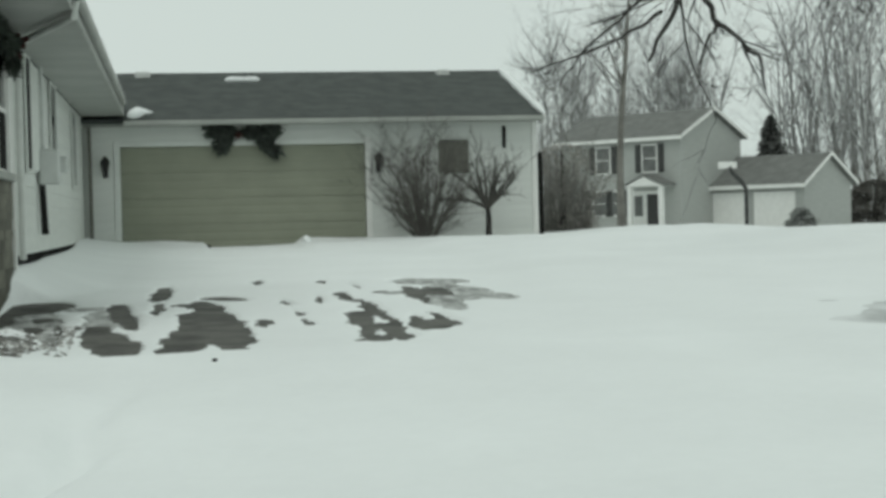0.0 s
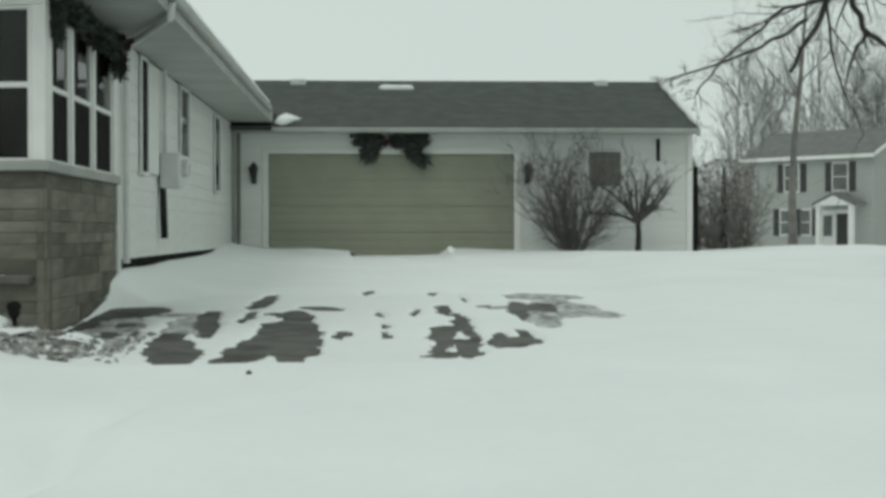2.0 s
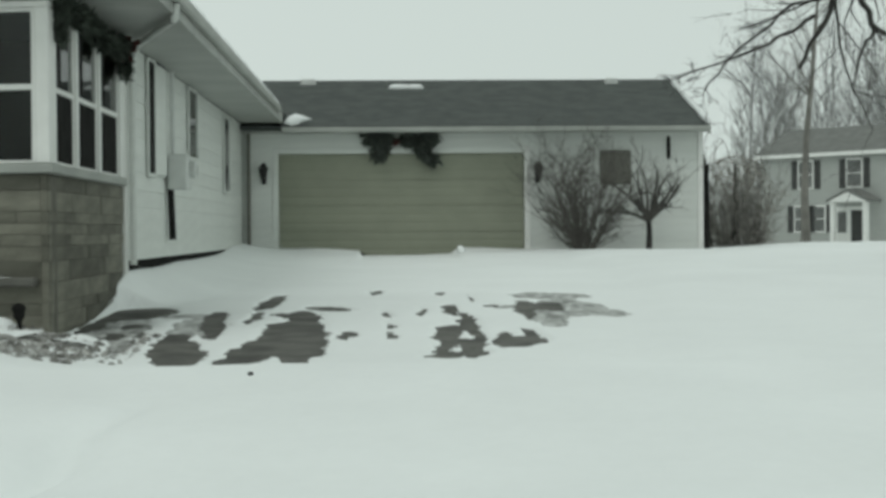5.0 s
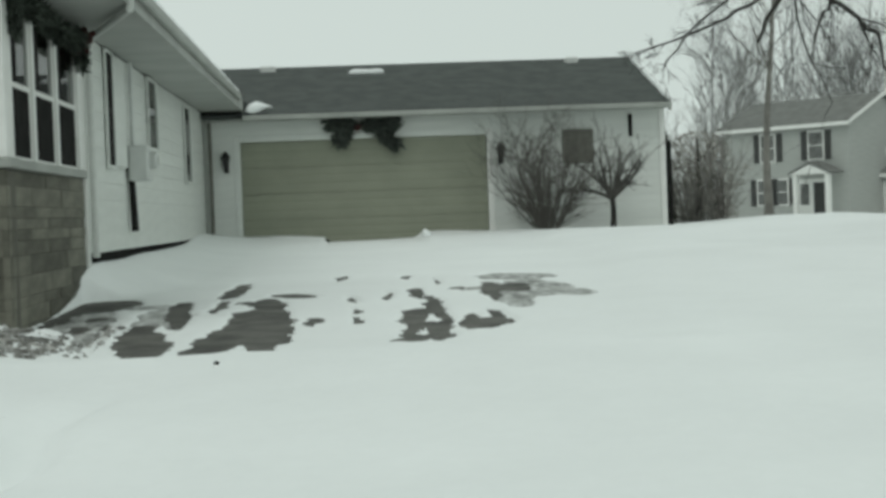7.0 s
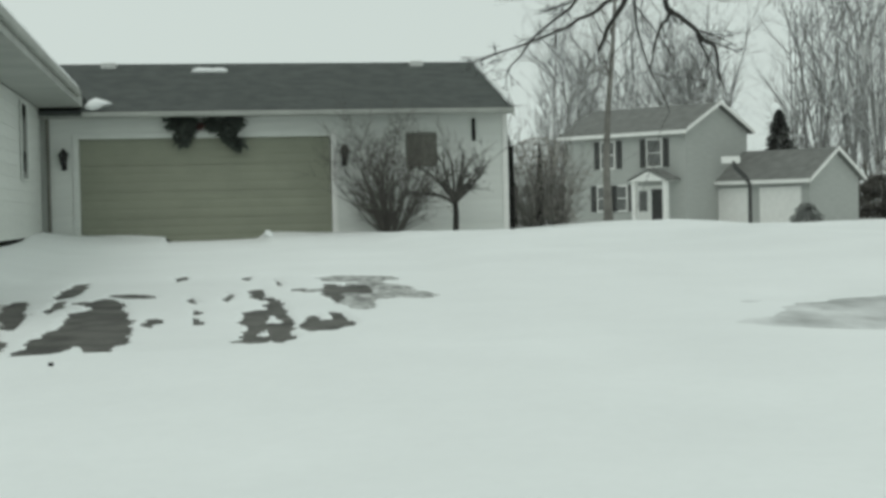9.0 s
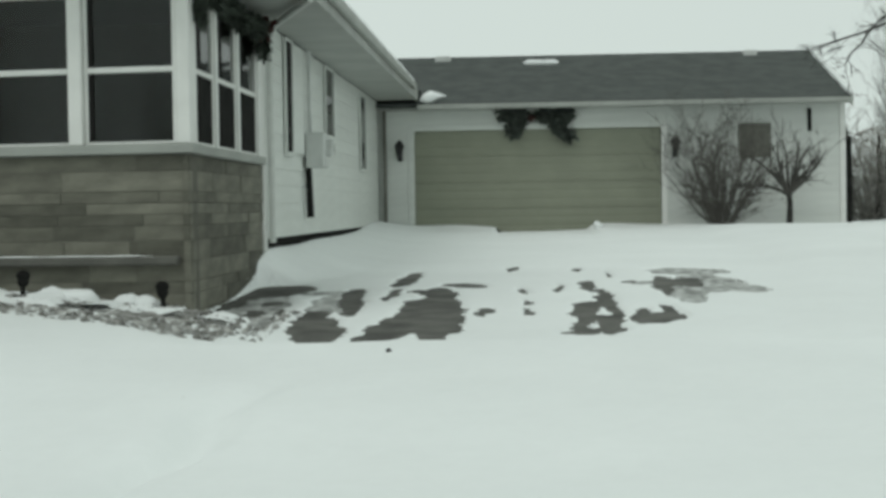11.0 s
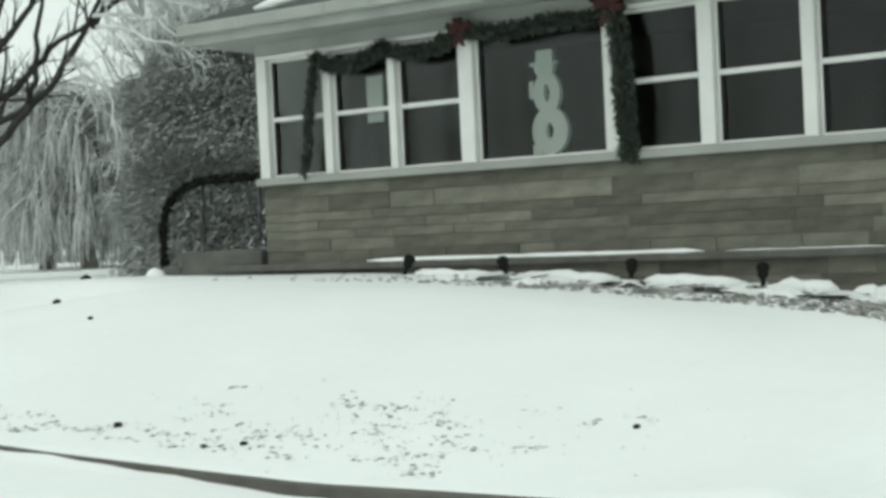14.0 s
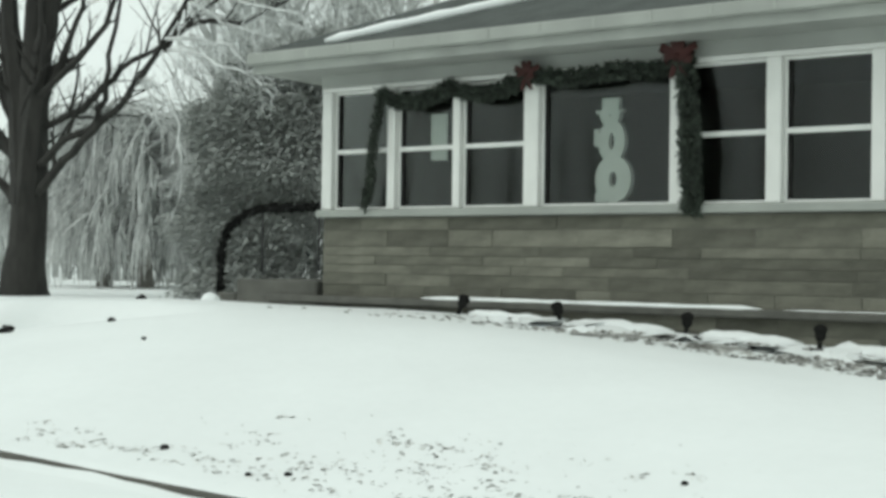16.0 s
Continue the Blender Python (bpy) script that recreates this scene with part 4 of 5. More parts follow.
part("baluster", tubes([[((-10.72, 14.2, -0.1), 0.014), ((-10.72, 14.2, 0.63), 0.014)]], 6), M["black"], rail)
part("garland", blades(curve, 1700, 0.05, 0.068, 11), M["dark"], rail, "dark wound garland")
snow_heap = bmesh.new()
bmesh.ops.create_icosphere(snow_heap, subdivisions=3, radius=0.12)
for v in snow_heap.verts:
    v.co *= 1 + 0.25 * noise.noise(v.co * 5)
    v.co.z *= 0.9
heap = part("snow_heap", snow_heap, M["snow"], smooth=True)
heap.location = (-12.02, 13.8, -0.47)
tagged(heap, "rounded lump of snow by the porch steps", "snow")

# ---- the lamp post ----
lamp = thing("lamp_post", "black yard lamp post wrapped in dark garland", "lamp post", at=(-13.8, 11.7, ground_at(-13.8, 11.7)))
lamp.scale = (1.1, 1.1, 1.1)
part("post", tubes([[((0, 0, -0.3), 0.045), ((0, 0, 1.55), 0.04)]], 10), M["black"], lamp)
part("garland", blades([(0.04 * math.cos(i * 0.9), 0.04 * math.sin(i * 0.9), i * 0.08) for i in range(20)], 2100, 0.1, 0.085, 12), M["garland"], lamp, "dark wound garland")
part("lantern_base", lathe([(0.03, 1.52), (0.09, 1.56), (0.1, 1.6)], sides=6), M["black"], lamp)
part("lantern_glass", lathe([(0.09, 1.6), (0.15, 1.88)], sides=6), M["bulb"], lamp, "frosted lantern glass")
for i in range(6):
    a = 2 * math.pi * i / 6
    part("lantern_bar", tubes([[((0.095 * math.cos(a), 0.095 * math.sin(a), 1.6), 0.01), ((0.157 * math.cos(a), 0.157 * math.sin(a), 1.89), 0.01)]], 5), M["black"], lamp)
part("lantern_cap", lathe([(0.2, 1.88), (0.1, 2.0), (0.03, 2.08), (0.015, 2.14)], sides=6), M["black"], lamp)


# ---- trees ----
def limb(r, start, heading, length, radius, lift, wander, steps=6, end=0.25):
    p, d, out = Vector(start), Vector(heading).normalized(), []
    for i in range(steps + 1):
        t = i / steps
        out.append((p.copy(), radius * (1 - t * (1 - end))))
        d = (d + Vector((r.gauss(0, wander), r.gauss(0, wander), r.gauss(0, wander) + lift))).normalized()
        p = p + d * (length / steps)
    return out


def bough(r, start, heading, length, radius, depth, lift, wander, forks, shrink=0.6, out=None, joints=(6, 3)):
    """A limb with its side branches, as strands."""
    out = [] if out is None else out
    s = limb(r, start, heading, length, radius, lift, wander, joints[0] if depth else joints[1])
    out.append((depth, s))
    if depth > 0:
        for _ in range(forks):
            i = r.randint(1, len(s) - 1)
            p, rad = s[i]
            along = (s[i][0] - s[i - 1][0]).normalized()
            side = Vector((r.gauss(0, 1), r.gauss(0, 1), r.gauss(0, 0.7)))
            h = (along + 0.85 * side.normalized()).normalized()
            bough(r, p, h, length * shrink * r.uniform(0.7, 1.15), max(rad * 0.6, 0.004), depth - 1, lift, wander, forks, shrink, out, joints)
    return out


def strands_of(boughs, low=0):
    return [s for d, s in boughs if d >= low]


def bare_tree(name, label, at, height, radius, seed, limbs, first, mats=("bark", "bark"), lift=0.06, forks=4, depth=3, spread=1.0, length=0.45):
    r = random.Random(seed)
    t = thing(name, label, "tree", at=at)
    trunk = limb(r, (0, 0, -0.3), (0, 0, 1), height, radius, 0.02, 0.03, 10, 0.15)
    trunk[0] = (trunk[0][0], radius * 1.5)
    flare = [(Vector((0, 0, -0.3)), radius * 1.6), (Vector((0, 0, 0.1)), radius * 1.18), (Vector((0, 0, 0.5)), radius * 1.02)]
    trunk = flare + [q for q in trunk if q[0].z > 0.6]
    part("trunk", tubes([trunk], 12), M[mats[0]], t, smooth=True)
    for _ in range(limbs):
        z = first + (height * 0.85 - first) * r.random() ** 1.5
        k = min(range(len(trunk)), key=lambda i: abs(trunk[i][0].z - z))
        p = Vector((trunk[k][0].x, trunk[k][0].y, z))
        a = r.uniform(0, 2 * math.pi)
        el = radians(r.uniform(28, 58))
        h = (spread * math.cos(a) * math.cos(el), spread * math.sin(a) * math.cos(el), math.sin(el))
        b = bough(r, p, h, height * length * r.uniform(0.7, 1.1) * (1 - 0.5 * z / height), radius * 0.26 * (1 - 0.5 * z / height), depth, lift, 0.1, forks)
        part("branch", tubes(strands_of(b), 5), M[mats[1]], t)
    return t


def aimed_branch(tree, points, radius, seed, forks=5, depth=2, lift=0.05, mat="bark", label=""):
    """A branch led through given places, in the tree's own space, with twigs."""
    r = random.Random(seed)
    base = tree.location
    pts = [Vector(p) - base for p in points]
    fine = []
    for i in range(len(pts) - 1):
        for k in range(3):
            t = k / 3
            fine.append(pts[i].lerp(pts[i + 1], t) + Vector((r.gauss(0, 0.02), r.gauss(0, 0.02), r.gauss(0, 0.02))))
    fine.append(pts[-1])
    n = len(fine)
    main = [(p, radius * (1 - 0.75 * i / n)) for i, p in enumerate(fine)]
    out = [main]
    for _ in range(forks):
        i = r.randint(1, n - 1)
        along = (fine[i] - fine[i - 1]).normalized()
        h = (along + 0.8 * Vector((r.gauss(0, 1), r.gauss(0, 0.6), r.gauss(0, 0.8))).normalized()).normalized()
        out += strands_of(bough(r, fine[i], h, (fine[-1] - fine[0]).length * r.uniform(0.12, 0.28), max(0.006, main[i][1] * 0.5), depth, lift, 0.12, 4))
    part("branch", tubes(out, 6), M[mat], tree, label)


TX, TY = -19.8, 18.0
maple = bare_tree("yard_tree", "large bare maple with dark bark beside the yard", (TX, TY, ground_at(TX, TY)), 11.5, 0.35, 21, 10, 4.6, forks=3, length=0.4)
for i, (pts, rad) in enumerate((
        ([(-19.8, 18, 0.9), (-19.95, 18, 2.2), (-20.1, 18, 3.4), (-20.35, 18, 5.0), (-20.6, 18, 7.0)], 0.26),
        ([(-19.75, 18, 0.9), (-19.6, 18, 2.2), (-19.4, 18, 3.4), (-19.2, 18, 5.0), (-19.0, 18, 7.0)], 0.26),
        ([(-19.55, 18, 1.1), (-18.9, 18, 1.63), (-18.24, 18, 2.08), (-17.67, 18, 2.49), (-17.05, 17.9, 2.91), (-16.62, 17.8, 3.33), (-15.97, 17.8, 4.08), (-15.3, 17.8, 5.2)], 0.085),
        ([(-19.55, 18, 1.55), (-18.83, 18, 1.97), (-18.24, 18.05, 2.24), (-18.1, 18.1, 2.61), (-17.95, 18.1, 3.34), (-17.8, 18.1, 4.06), (-17.5, 18.1, 5.4)], 0.075),
        ([(-19.5, 18.1, 2.2), (-18.7, 18.2, 2.5), (-18.18, 18.2, 2.84), (-17.55, 18.2, 3.22), (-16.93, 18.3, 3.52), (-16.21, 18.3, 3.92), (-15.0, 18.3, 4.6)], 0.07),
        ([(-19.4, 17.9, 2.7), (-18.44, 17.8, 3.28), (-17.8, 17.8, 3.79), (-17.3, 17.8, 4.5), (-16.8, 17.8, 5.6)], 0.07),
        ([(-20.1, 18, 1.75), (-20.57, 17.9, 2.45), (-20.93, 17.8, 3.06), (-21.23, 17.8, 3.67), (-21.6, 17.7, 4.6)], 0.08),
        ([(-20.1, 18, 2.3), (-20.79, 18.1, 3.15), (-21.23, 18.1, 3.57), (-21.83, 18.2, 3.82), (-22.6, 18.2, 4.3)], 0.06),
        ([(-20.1, 18, 2.5), (-20.43, 17.9, 3.22), (-20.94, 17.8, 3.75), (-21.5, 17.8, 4.6)], 0.07),
        ([(-19.25, 18, 2.9), (-19.0, 18.1, 3.51), (-18.7, 18.2, 4.2), (-18.4, 18.2, 5.4)], 0.07),
        ([(-20.1, 18, 1.75), (-20.78, 18, 2.2), (-21.37, 18, 2.39), (-22.13, 18, 2.83), (-23.0, 18, 3.6)], 0.07),
        ([(-20.05, 18, 0.95), (-20.56, 18, 1.42), (-20.93, 18, 1.88), (-21.37, 18, 2.59), (-21.98, 18, 3.3), (-22.6, 18, 4.6)], 0.09))):
    aimed_branch(maple, pts, rad, 40 + i, forks=7, depth=1, lift=0.08)
for i, pts in enumerate((
        [(-16.6, 17.9, 3.33), (-15.9, 17.8, 3.7), (-15.0, 17.8, 3.6), (-14.0, 17.8, 3.9)],
        [(-15.97, 17.8, 4.08), (-15.0, 17.7, 4.3), (-14.0, 17.7, 4.2), (-12.8, 17.7, 4.5)],
        [(-20.3, 18, 3.2), (-20.5, 18, 4.0), (-20.7, 18, 4.9), (-20.9, 18, 6.0)],
        [(-20.6, 17.9, 2.5), (-20.85, 17.9, 3.3), (-21.0, 17.9, 4.2), (-21.2, 17.9, 5.4)],
        [(-21.4, 18, 2.6), (-21.5, 18, 3.4), (-21.9, 18, 4.2), (-22.2, 18, 5.2)])):
    aimed_branch(maple, pts, 0.06, 80 + i, forks=8, depth=2, lift=0.05)
for i, pts in enumerate((
        [(-16.25, 17.6, 3.26), (-15.73, 17.6, 3.16), (-15.16, 17.5, 2.98), (-14.61, 17.5, 2.78), (-14.28, 17.5, 2.6)],
        [(-16.67, 17.6, 2.85), (-16.31, 17.6, 2.68), (-16.05, 17.6, 2.25), (-15.92, 17.6, 1.6), (-15.97, 17.6, 0.95)],
        [(-16.3, 17.6, 3.42), (-15.5, 17.6, 3.35), (-14.94, 17.5, 3.22), (-14.61, 17.5, 2.95)],
        [(-15.97, 17.8, 4.0), (-15.16, 17.6, 3.6), (-14.61, 17.6, 3.4), (-14.0, 17.6, 3.3)],
        [(-17.05, 17.9, 2.91), (-16.8, 17.7, 2.75), (-16.5, 17.6, 2.35), (-16.35, 17.6, 1.9)],
        [(-15.97, 17.8, 4.08), (-15.2, 17.6, 4.0), (-14.3, 17.5, 3.75), (-13.5, 17.4, 3.6)],
        [(-15.3, 17.8, 5.0), (-14.4, 17.6, 4.5), (-13.4, 17.5, 4.1), (-12.5, 17.4, 3.9)],
        [(-15.3, 17.8, 5.2), (-14.2, 17.7, 5.1), (-13.0, 17.6, 4.8), (-12.0, 17.5, 4.6)],
        [(-15.0, 18.3, 4.6), (-14.0, 18.1, 4.3), (-13.2, 17.9, 4.3), (-12.3, 17.8, 4.2)],
        [(-16.2, 18.3, 3.9), (-15.4, 18.1, 3.75), (-14.6, 18.0, 3.7), (-13.7, 17.9, 3.4)])):
    aimed_branch(maple, pts, 0.032, 60 + i, forks=15, depth=2, lift=-0.07, mat="frost_near", label="twigs crusted with white rime")


def weeping_tree(at, height, seed, reach):
    r = random.Random(seed)
    t = thing("frosted_tree", "pale frost-covered drooping tree beyond the yard", "tree", "frosted trees", at=at)
    part("trunk", tubes([limb(r, (0, 0, -0.3), (0, 0, 1), height, 0.22, 0.02, 0.05, 8)], 7), M["twig"], t)
    strands = []
    for _ in range(200):
        a, z = r.uniform(0, 2 * math.pi), height * r.uniform(0.35, 1.0)
        p = Vector((0, 0, z))
        s, d = [], Vector((math.cos(a), math.sin(a), 0.9))
        ln = reach * r.uniform(0.4, 1.0)
        for i in range(8):
            s.append((p.copy(), 0.045 * (1 - i / 9)))
            d = (d + Vector((r.gauss(0, 0.08), r.gauss(0, 0.08), -0.32))).normalized()
            p = p + d * ln * 0.2
        strands.append(s)
        for q in range(6):
            p0 = s[r.randint(3, 7)][0]
            strands.append([(p0, 0.02), (p0 + Vector((r.gauss(0, 0.12), r.gauss(0, 0.12), -r.uniform(0.4, 1.3))), 0.008)])
    part("drooping_crown", tubes(strands, 3), M["frost"], t)


# frost colour that also carries the haze over the left woods
M["frost"] = material("frosted_hazed_twigs", (0.45, 0.462, 0.45), 0.9, vary=0.2, scale=2, bump=0.0, by_island=0.4)
weeping_tree((-25.6, 25.7, -0.8), 4.3, 60, 2.4)
weeping_tree((-23.6, 25.0, -0.8), 3.9, 65, 2.2)
weeping_tree((-34, 40, -0.9), 5.2, 61, 3.4)
weeping_tree((-39.5, 41, -0.9), 5.6, 62, 3.6)
weeping_tree((-29.5, 38, -0.9), 5.4, 63, 3.6)
weeping_tree((-46, 42, -0.9), 5.2, 64, 3.4)


def evergreen(name, label, at, height, radius, seed, count, size, mat, snow=0.0, column=0.35, taper=1.0, low=1.15, ragged=0.45):
    r = random.Random(seed)
    t = thing(name, label, "tree", at=at)
    part("trunk", tubes([[((0, 0, -0.3), radius * 0.12), ((0, 0, height * 0.95), 0.03)]], 7), M["bark"], t)
    verts, faces, sv, sf = [], [], [], []
    for _ in range(count):
        z = height * r.random() ** low
        edge = radius * min(1.0, (1 - z / height) / (1 - column)) ** taper * (0.9 + 0.25 * ragged * math.sin(z * 7) + r.gauss(0, 0.05))
        a = r.uniform(0, 2 * math.pi)
        edge *= 0.9 + ragged * noise.noise(Vector((1.6 * math.cos(a), 1.6 * math.sin(a), z * 4.5 / height + seed)))
        rho = edge * (0.35 + 0.65 * r.random() ** 0.4)
        p = Vector((rho * math.cos(a), rho * math.sin(a), z + 0.05))
        d = Vector((math.cos(a), math.sin(a), r.uniform(-0.6, 0.25))).normalized()
        w = d.cross(Vector((r.gauss(0, 1), r.gauss(0, 1), 1.2))).normalized()
        s = size * r.uniform(0.6, 1.3)
        V, Fc = (sv, sf) if r.random() < snow else (verts, faces)
        k = len(V)
        V += [p - d * s * 0.5, p + w * s * 0.3, p + d * s * 0.6 + d.cross(w) * s * 0.2, p - w * s * 0.3]
        Fc += [(k, k + 1, k + 2), (k, k + 2, k + 3)]
    part("crown", (verts, faces), mat, t)
    if sv:
        part("crown_snow", (sv, sf), M["snow"], t, "snow caught in the boughs")
    return t


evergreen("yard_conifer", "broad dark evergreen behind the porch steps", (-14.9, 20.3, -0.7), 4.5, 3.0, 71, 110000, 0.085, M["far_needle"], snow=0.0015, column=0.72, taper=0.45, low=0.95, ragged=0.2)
M["brush"] = material("dead_brush", (0.33, 0.315, 0.29), 0.95, vary=0.2, scale=4, bump=0.0, by_island=0.35)
evergreen("garage_bush", "dense grey-brown bush beside the garage corner", (7.9, 34.6, -0.5), 2.1, 0.92, 72, 5200, 0.06, M["brush"], column=0.7, taper=0.45, low=1.35, ragged=0.75)
shrub_at = [(7.6, 34.2), (8.2, 34.0)]
evergreen("garage_evergreen", "narrow dark evergreen by the garage corner", (7.15, 35.0, -0.5), 2.7, 0.3, 75, 900, 0.14, M["needle"], column=0.4)


def shrub(name, label, at, stems, height, lean, seed, mat, radius=0.014, forks=4, depth=2):
    r = random.Random(seed)
    t = thing(name, label, "shrub", at=at)
    for i in range(stems):
        a = r.uniform(0, 2 * math.pi)
        h = (math.cos(a) * lean * r.uniform(0.2, 1), math.sin(a) * lean * r.uniform(0.2, 0.6), 1)
        b = bough(r, (0.06 * math.cos(a), 0.06 * math.sin(a), -0.2), h, height * r.uniform(0.75, 1.1), radius, depth, 0.01, 0.09, forks, 0.4)
        part("stem", tubes(strands_of(b), 4), M[mat], t)
    return t


shrub("garage_shrub", "leafless many-stemmed shrub against the garage wall", (3.75, 29.5, ground_at(3.75, 29.5)), 40, 2.05, 0.75, 81, "shrub", 0.017, 7)
shrub("corner_brush", "tangle of grey leafless brush beyond the garage", (8.1, 36.5, -0.6), 26, 2.0, 0.5, 82, "twig", 0.018, 5)
shrub("corner_brush", "tangle of grey leafless brush beyond the garage", (9.0, 38.5, -0.6), 22, 1.7, 0.5, 83, "twig", 0.018, 5)
for i, (x, y) in enumerate(shrub_at):
    shrub("corner_brush", "tangle of grey leafless brush beyond the garage", (x, y, -0.5), 20, 2.2, 0.45, 84 + i, "twig", 0.016, 5)
M["stem"] = material("dark_stem", (0.065, 0.062, 0.056), 0.95, vary=0.2, scale=8, bump=0.2, by_island=0.2)
small = thing("ornamental_tree", "small leafless forked tree before the garage wall", "tree", at=(5.02, 29.45, ground_at(5.02, 29.45)))
r5 = random.Random(90)
part("trunk", tubes([[((0, 0, -0.2), 0.07), ((0.02, 0, 0.35), 0.055), ((0.0, 0, 0.6), 0.05)]], 8), M["bark"], small)
for h in ((-0.55, 0, 1), (-0.9, 0.1, 0.8), (0.5, 0, 1), (0.85, -0.1, 0.75), (-0.1, 0.2, 1), (0.15, -0.2, 1), (-0.35, -0.1, 1), (0.3, 0.2, 0.9)):
    part("branch", tubes(strands_of(bough(r5, (0, 0, 0.55), h, 1.05, 0.042, 2, 0.03, 0.12, 6, 0.5)), 5), M["stem"], small)

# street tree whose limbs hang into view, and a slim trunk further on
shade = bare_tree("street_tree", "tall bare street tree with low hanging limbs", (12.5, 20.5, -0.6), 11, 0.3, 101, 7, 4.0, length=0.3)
for i, (pts, rad) in enumerate((
        ([(12.5, 20.5, 4.6), (9.5, 20.2, 5.6), (7.2, 20, 4.6), (5.93, 20, 3.05), (5.68, 20, 2.56), (5.42, 20, 2.1)], 0.07),
        ([(5.62, 20, 2.78), (5.3, 19.9, 2.6), (4.79, 19.8, 2.34), (4.3, 19.8, 2.15), (3.86, 19.7, 2.02)], 0.028),
        ([(5.95, 20, 3.1), (5.4, 20.2, 3.0), (4.95, 20.3, 2.6), (4.5, 20.3, 2.2), (4.23, 20.3, 1.85)], 0.026),
        ([(7.2, 20, 4.6), (6.2, 20, 3.2), (6.43, 20, 2.7), (6.65, 20, 2.5), (7.05, 20, 2.16), (7.14, 20, 1.68)], 0.05),
        ([(6.4, 20, 2.75), (6.39, 20, 2.55), (6.2, 20, 2.2), (6.12, 20, 1.85)], 0.028),
        ([(9.5, 20.2, 5.6), (8.5, 20, 3.9), (8.06, 20, 3.2), (8.1, 20, 2.85)], 0.04),
        ([(9.0, 20.1, 4.8), (8.6, 20, 3.6), (8.55, 20, 2.92)], 0.035))):
    aimed_branch(shade, pts, rad * 1.05, 110 + i, forks=6, lift=0.0)
slim = bare_tree("slim_tree", "slim bare tree before the neighbouring house", (11.55, 42, -0.6), 8.5, 0.13, 120, 9, 4.2, mats=("twig", "twig"), depth=2, length=0.35)


# ---- the neighbouring house ----
U, V2 = Vector((0.588, -0.809, 0)), Vector((0.809, 0.588, 0))
HZ = -1.2


def frame_at(corner):
    m = Matrix.Identity(4)
    for i, ax in enumerate((U, V2, Vector((0, 0, 1)))):
        m.col[i][:3] = ax
    m.translation = corner
    return m


def gabled(parent, length, depth, eave, rise, wall, roof):
    """Walls from x = -length to 0 and y = 0 to depth, ridge along x."""
    part("wall", prism([(-length, 0, 0), (-length, depth, 0), (-length, depth, eave), (-length, depth / 2, eave + rise), (-length, 0, eave)], (length, 0, 0)), wall, parent)
    o, k = 0.35, rise / (depth / 2)
    part("roof", prism([(-length - 0.3, -o, eave - o * k + 0.05), (-length - 0.3, depth / 2, eave + rise + 0.05), (-length - 0.3, depth + o, eave - o * k + 0.05),
                        (-length - 0.3, depth + o, eave - o * k + 0.2), (-length - 0.3, depth / 2, eave + rise + 0.2), (-length - 0.3, -o, eave - o * k + 0.2)], (length + 0.6, 0, 0)), roof, parent)
    part("fascia", block(-length - 0.3, 0.3, -o - 0.06, -o - 0.005, eave - o * k - 0.06, eave - o * k + 0.16), M["trim"], parent)
    for s0, s1 in ((-o, depth / 2), (depth + o, depth / 2)):
        z0, z1 = eave - o * k, eave + rise
        part("rake", prism([(0.305, s0, z0 + 0.03), (0.305, s1, z1 + 0.03), (0.305, s1, z1 + 0.24), (0.305, s0, z0 + 0.24)], (0.05, 0, 0)), M["trim"], parent)


def far_window(parent, s, z0, z1, w=0.95, shutters=True):
    fr = bmesh.new()
    box(fr, -s - w / 2 - 0.1, -s + w / 2 + 0.1, -0.06, 0.0, z0 - 0.1, z1 + 0.1)
    win = part("window", fr, M["trim"], parent)
    for lo, hi in ((z0, (z0 + z1) / 2 - 0.03), ((z0 + z1) / 2 + 0.03, z1)):
        part("pane", block(-s - w / 2, -s + w / 2, -0.075, -0.062, lo, hi), M["shade_glass"], win)
    if shutters:
        for sx in (-1, 1):
            c = -s + sx * (w / 2 + 0.36)
            part("shutter", block(c - 0.2, c + 0.2, -0.07, -0.004, z0 - 0.08, z1 + 0.08, 0.01), M["shutter"], win)


M["spruce"] = material("far_spruce_needle", (0.12, 0.125, 0.118), 0.95, vary=0.2, scale=1, bump=0.0, by_island=0.3, gloss=0.1)
M["shade_glass"] = material("dim_far_glass", (0.12, 0.125, 0.12), 0.15, vary=0.2, scale=2, bump=0.0)
nh = thing("neighbour_house", "grey-sided two-storey house with dark shutters and porch", "house")
nh.matrix_basis = frame_at((27.83, 84.27, HZ))
gabled(nh, 9.1, 6.2, 5.55, 1.5, M["wall_far"], M["roof_far"])
for s in (5.7, 2.25):
    far_window(nh, s, 3.55, 5.05)
far_window(nh, 6.0, 1.0, 2.4)
far_window(nh, 4.7, 1.0, 2.4, 0.7)
part("portico_roof", prism([(-3.2, -1.3, 2.65), (-1.83, -1.3, 3.2), (-0.46, -1.3, 2.65)], (0, 1.3, 0)), M["trim"], nh)
part("portico_shingles", prism([(-3.25, -1.35, 2.68), (-1.83, -1.35, 3.26), (-0.41, -1.35, 2.68), (-0.41, -1.35, 2.76), (-1.83, -1.35, 3.36), (-3.25, -1.35, 2.76)], (0, 1.35, 0)), M["roof_far"], nh)
for x in (-2.95, -0.72):
    part("column", block(x - 0.14, x + 0.14, -1.2, -0.92, 0, 2.64, 0.02), M["trim"], nh)
part("door", block(-2.5, -1.6, -0.06, -0.004, 0.1, 2.2, 0.02), M["shutter"], nh, "dark front door")
part("door_frame", block(-3.6, -1.45, -0.05, -0.002, 0, 2.4, 0.02), M["trim"], nh)
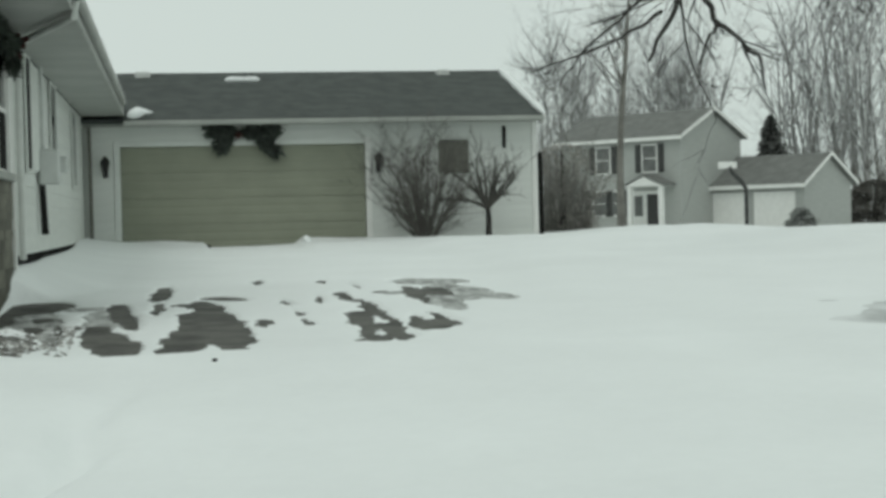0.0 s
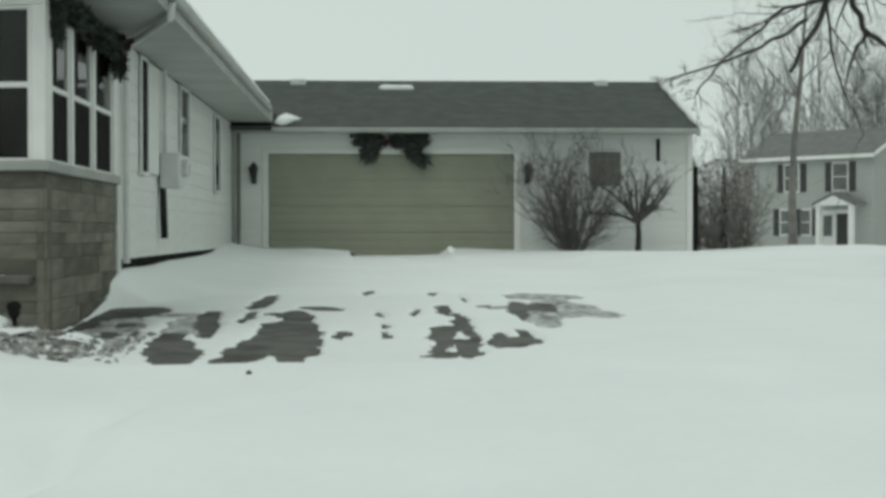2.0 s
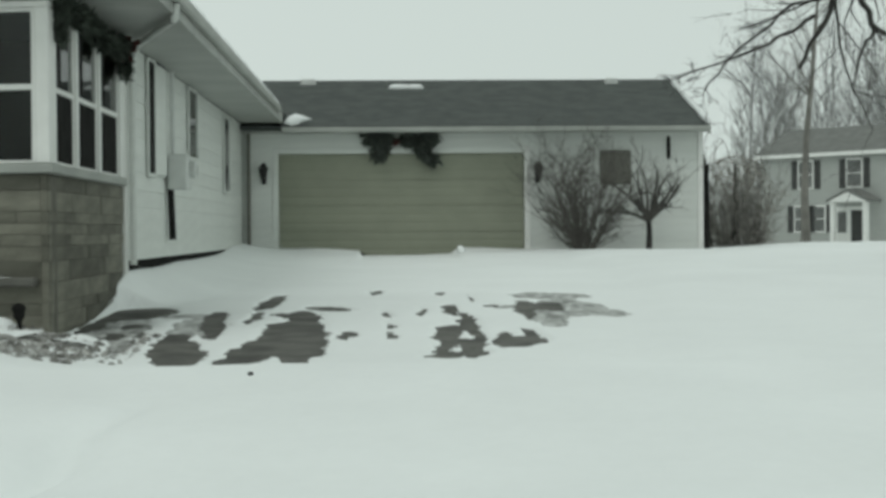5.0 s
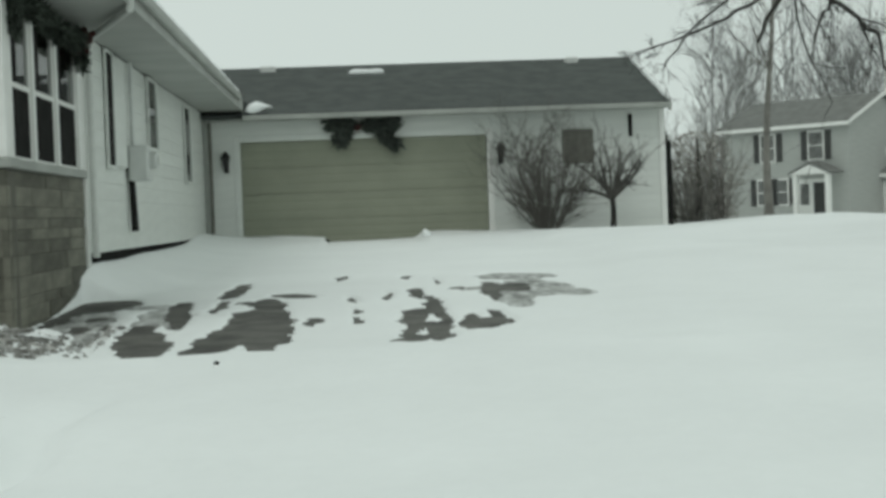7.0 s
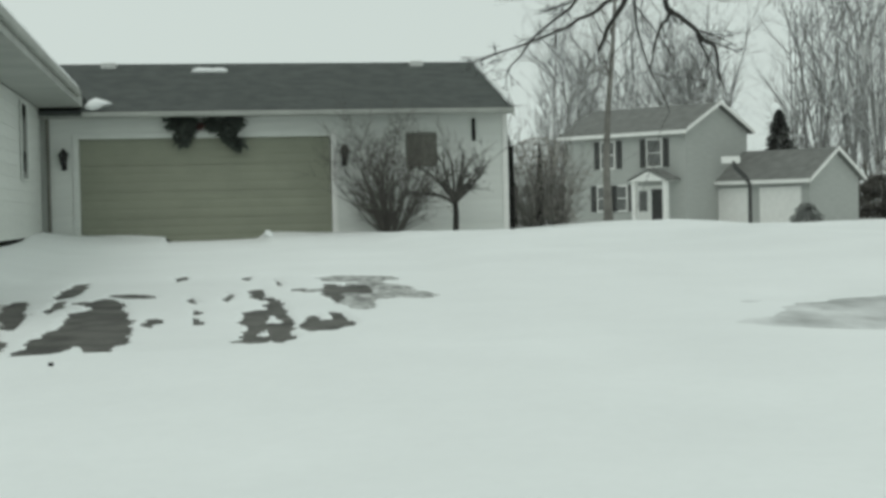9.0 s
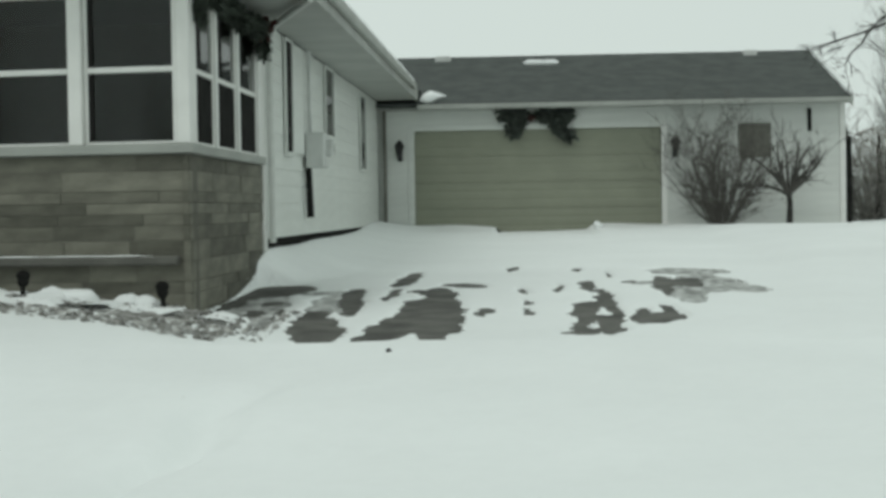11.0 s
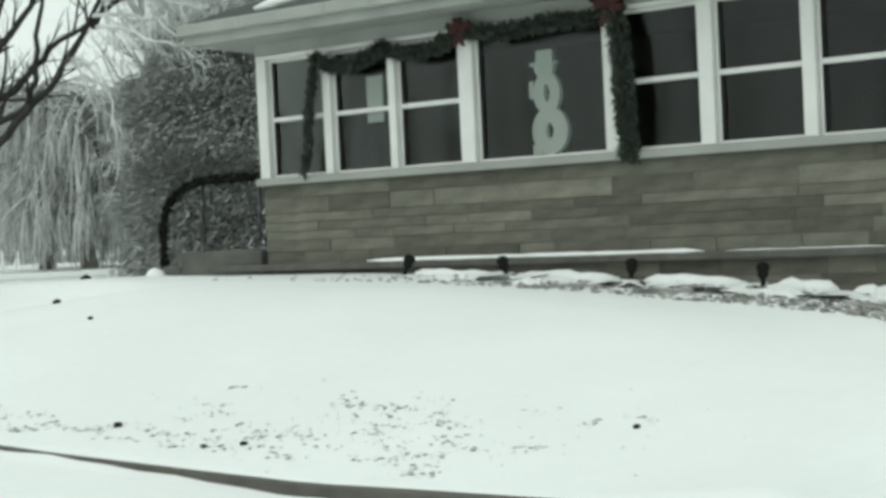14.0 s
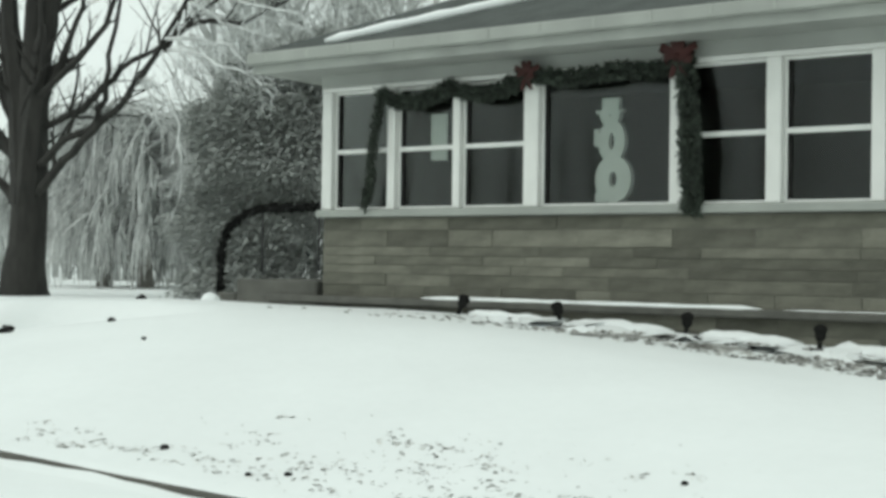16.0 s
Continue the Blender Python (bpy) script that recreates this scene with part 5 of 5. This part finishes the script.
part("side_light", block(-3.4, -2.8, -0.07, -0.052, 0.9, 2.1), M["shade_glass"], nh)
ng = thing("neighbour_garage", "pale gable-roofed garage of the neighbouring house", "garage")
ng.matrix_basis = frame_at((33.99, 81.19, HZ))
gabled(ng, 7.3, 5.3, 2.6, 1.55, M["wall_far"], M["roof_far"])
for x in (-6.7, -3.3):
    part("door", block(x, x + 2.75, -0.06, -0.004, 0.05, 2.15, 0.03), M["trim"], ng, "white overhead door")
hoop = thing("hoop_post", "dark curved post before the neighbouring garage", "post", at=(27.95, 74.5, -1.1))
part("post", tubes([[((0, 0, -0.3), 0.1), ((0, 0, 2.1), 0.1), ((-0.2, 0.1, 2.5), 0.13), ((-0.65, 0.2, 2.95), 0.12), ((-0.8, 0.2, 3.3), 0.07)]], 8), M["shutter"], hoop)
part("board", block(-1.4, -0.4, 0.2, 0.28, 3.2, 3.55, 0.02), M["trim"], hoop)
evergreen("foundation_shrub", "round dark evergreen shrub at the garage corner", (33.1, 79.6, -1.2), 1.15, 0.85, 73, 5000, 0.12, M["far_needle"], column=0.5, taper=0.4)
evergreen("far_spruce", "dark spruce standing behind the neighbouring garage", (39.7, 100, -1.3), 7.6, 3.6, 74, 3000, 0.55, M["spruce"], column=0.02, ragged=0.9)
for hx, hy in ((42.6, 90), (46.0, 91), (49.5, 92)):
    evergreen("boundary_bush", "dense grey-brown bush at the edge of the lot", (hx, hy, -1.3), 2.9, 2.3, int(hx), 6000, 0.2, M["shrub"], column=0.5, taper=0.4, ragged=0.4)


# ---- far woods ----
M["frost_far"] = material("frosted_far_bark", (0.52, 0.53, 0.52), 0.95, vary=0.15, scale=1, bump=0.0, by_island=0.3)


def woods(name, label, spots, seed, height, mat, limbs=9, forks=4):
    r = random.Random(seed)
    strands = []
    for x, y in spots(r):
        h = height * r.uniform(0.65, 1.15)
        trunk = limb(r, (x, y, -1.6), (r.gauss(0, 0.05), 0, 1), h, 0.06 + h * 0.0065, 0.02, 0.04, 6, 0.2)
        strands.append(trunk)
        for _ in range(limbs):
            k = r.randint(1, 6)
            a = r.uniform(0, 2 * math.pi)
            hd = (math.cos(a) * 0.6, math.sin(a) * 0.6, 1)
            strands += strands_of(bough(r, trunk[k][0], hd, h * 0.33 * r.uniform(0.6, 1.1), 0.06, 2, 0.06, 0.12, forks, 0.55, joints=(3, 1)))
    return tagged(part(name, tubes(strands, 3), mat), label, "woods", kind="stuff")


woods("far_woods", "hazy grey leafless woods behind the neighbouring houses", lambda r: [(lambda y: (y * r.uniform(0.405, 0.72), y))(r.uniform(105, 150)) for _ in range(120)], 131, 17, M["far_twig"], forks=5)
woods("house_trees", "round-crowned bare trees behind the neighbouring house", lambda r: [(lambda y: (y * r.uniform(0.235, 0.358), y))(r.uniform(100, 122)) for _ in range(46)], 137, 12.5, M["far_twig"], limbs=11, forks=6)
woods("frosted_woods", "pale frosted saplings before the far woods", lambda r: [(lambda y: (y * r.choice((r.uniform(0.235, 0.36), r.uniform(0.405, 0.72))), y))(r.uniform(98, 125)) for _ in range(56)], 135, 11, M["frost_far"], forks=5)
woods("left_woods", "hazy grey frosted woods beyond the yard", lambda r: [(lambda a, d: (-d * math.sin(a), d * math.cos(a)))(radians(r.uniform(30, 62)), r.uniform(58, 88)) for _ in range(100)], 132, 7.6, M["frost"])
woods("rimed_crowns", "rimed crowns of bare trees rising behind the yard evergreen", lambda r: [(lambda a, d: (-d * math.sin(a), d * math.cos(a)))(radians(r.uniform(33, 41.5)), r.uniform(34, 46)) for _ in range(40)], 138, 9, M["frost"], limbs=10, forks=5)
# thickened to draw the grey haze band at the woods' foot
woods("brushwood", "low grey brush along the far edge of the yard", lambda r: [(lambda a, d: (-d * math.sin(a), d * math.cos(a)))(radians(r.uniform(30, 62)), r.uniform(50, 58)) for _ in range(170)], 133, 2.6, M["frost"], limbs=6, forks=3)
woods("field_brush", "grey brush at the edge of the neighbouring lots", lambda r: [(lambda y: (y * r.uniform(0.43, 0.78), y))(r.uniform(94, 108)) for _ in range(140)], 134, 4.0, M["twig"], limbs=7, forks=3)
# added out of view so the porch panes reflect them and darken
woods("roadside_trees", "unseen bare grey trees behind the view, reflected in the panes", lambda r: [(r.uniform(-120, 20), r.uniform(-95, -62)) for _ in range(80)], 136, 17, M["twig"], limbs=7, forks=3)
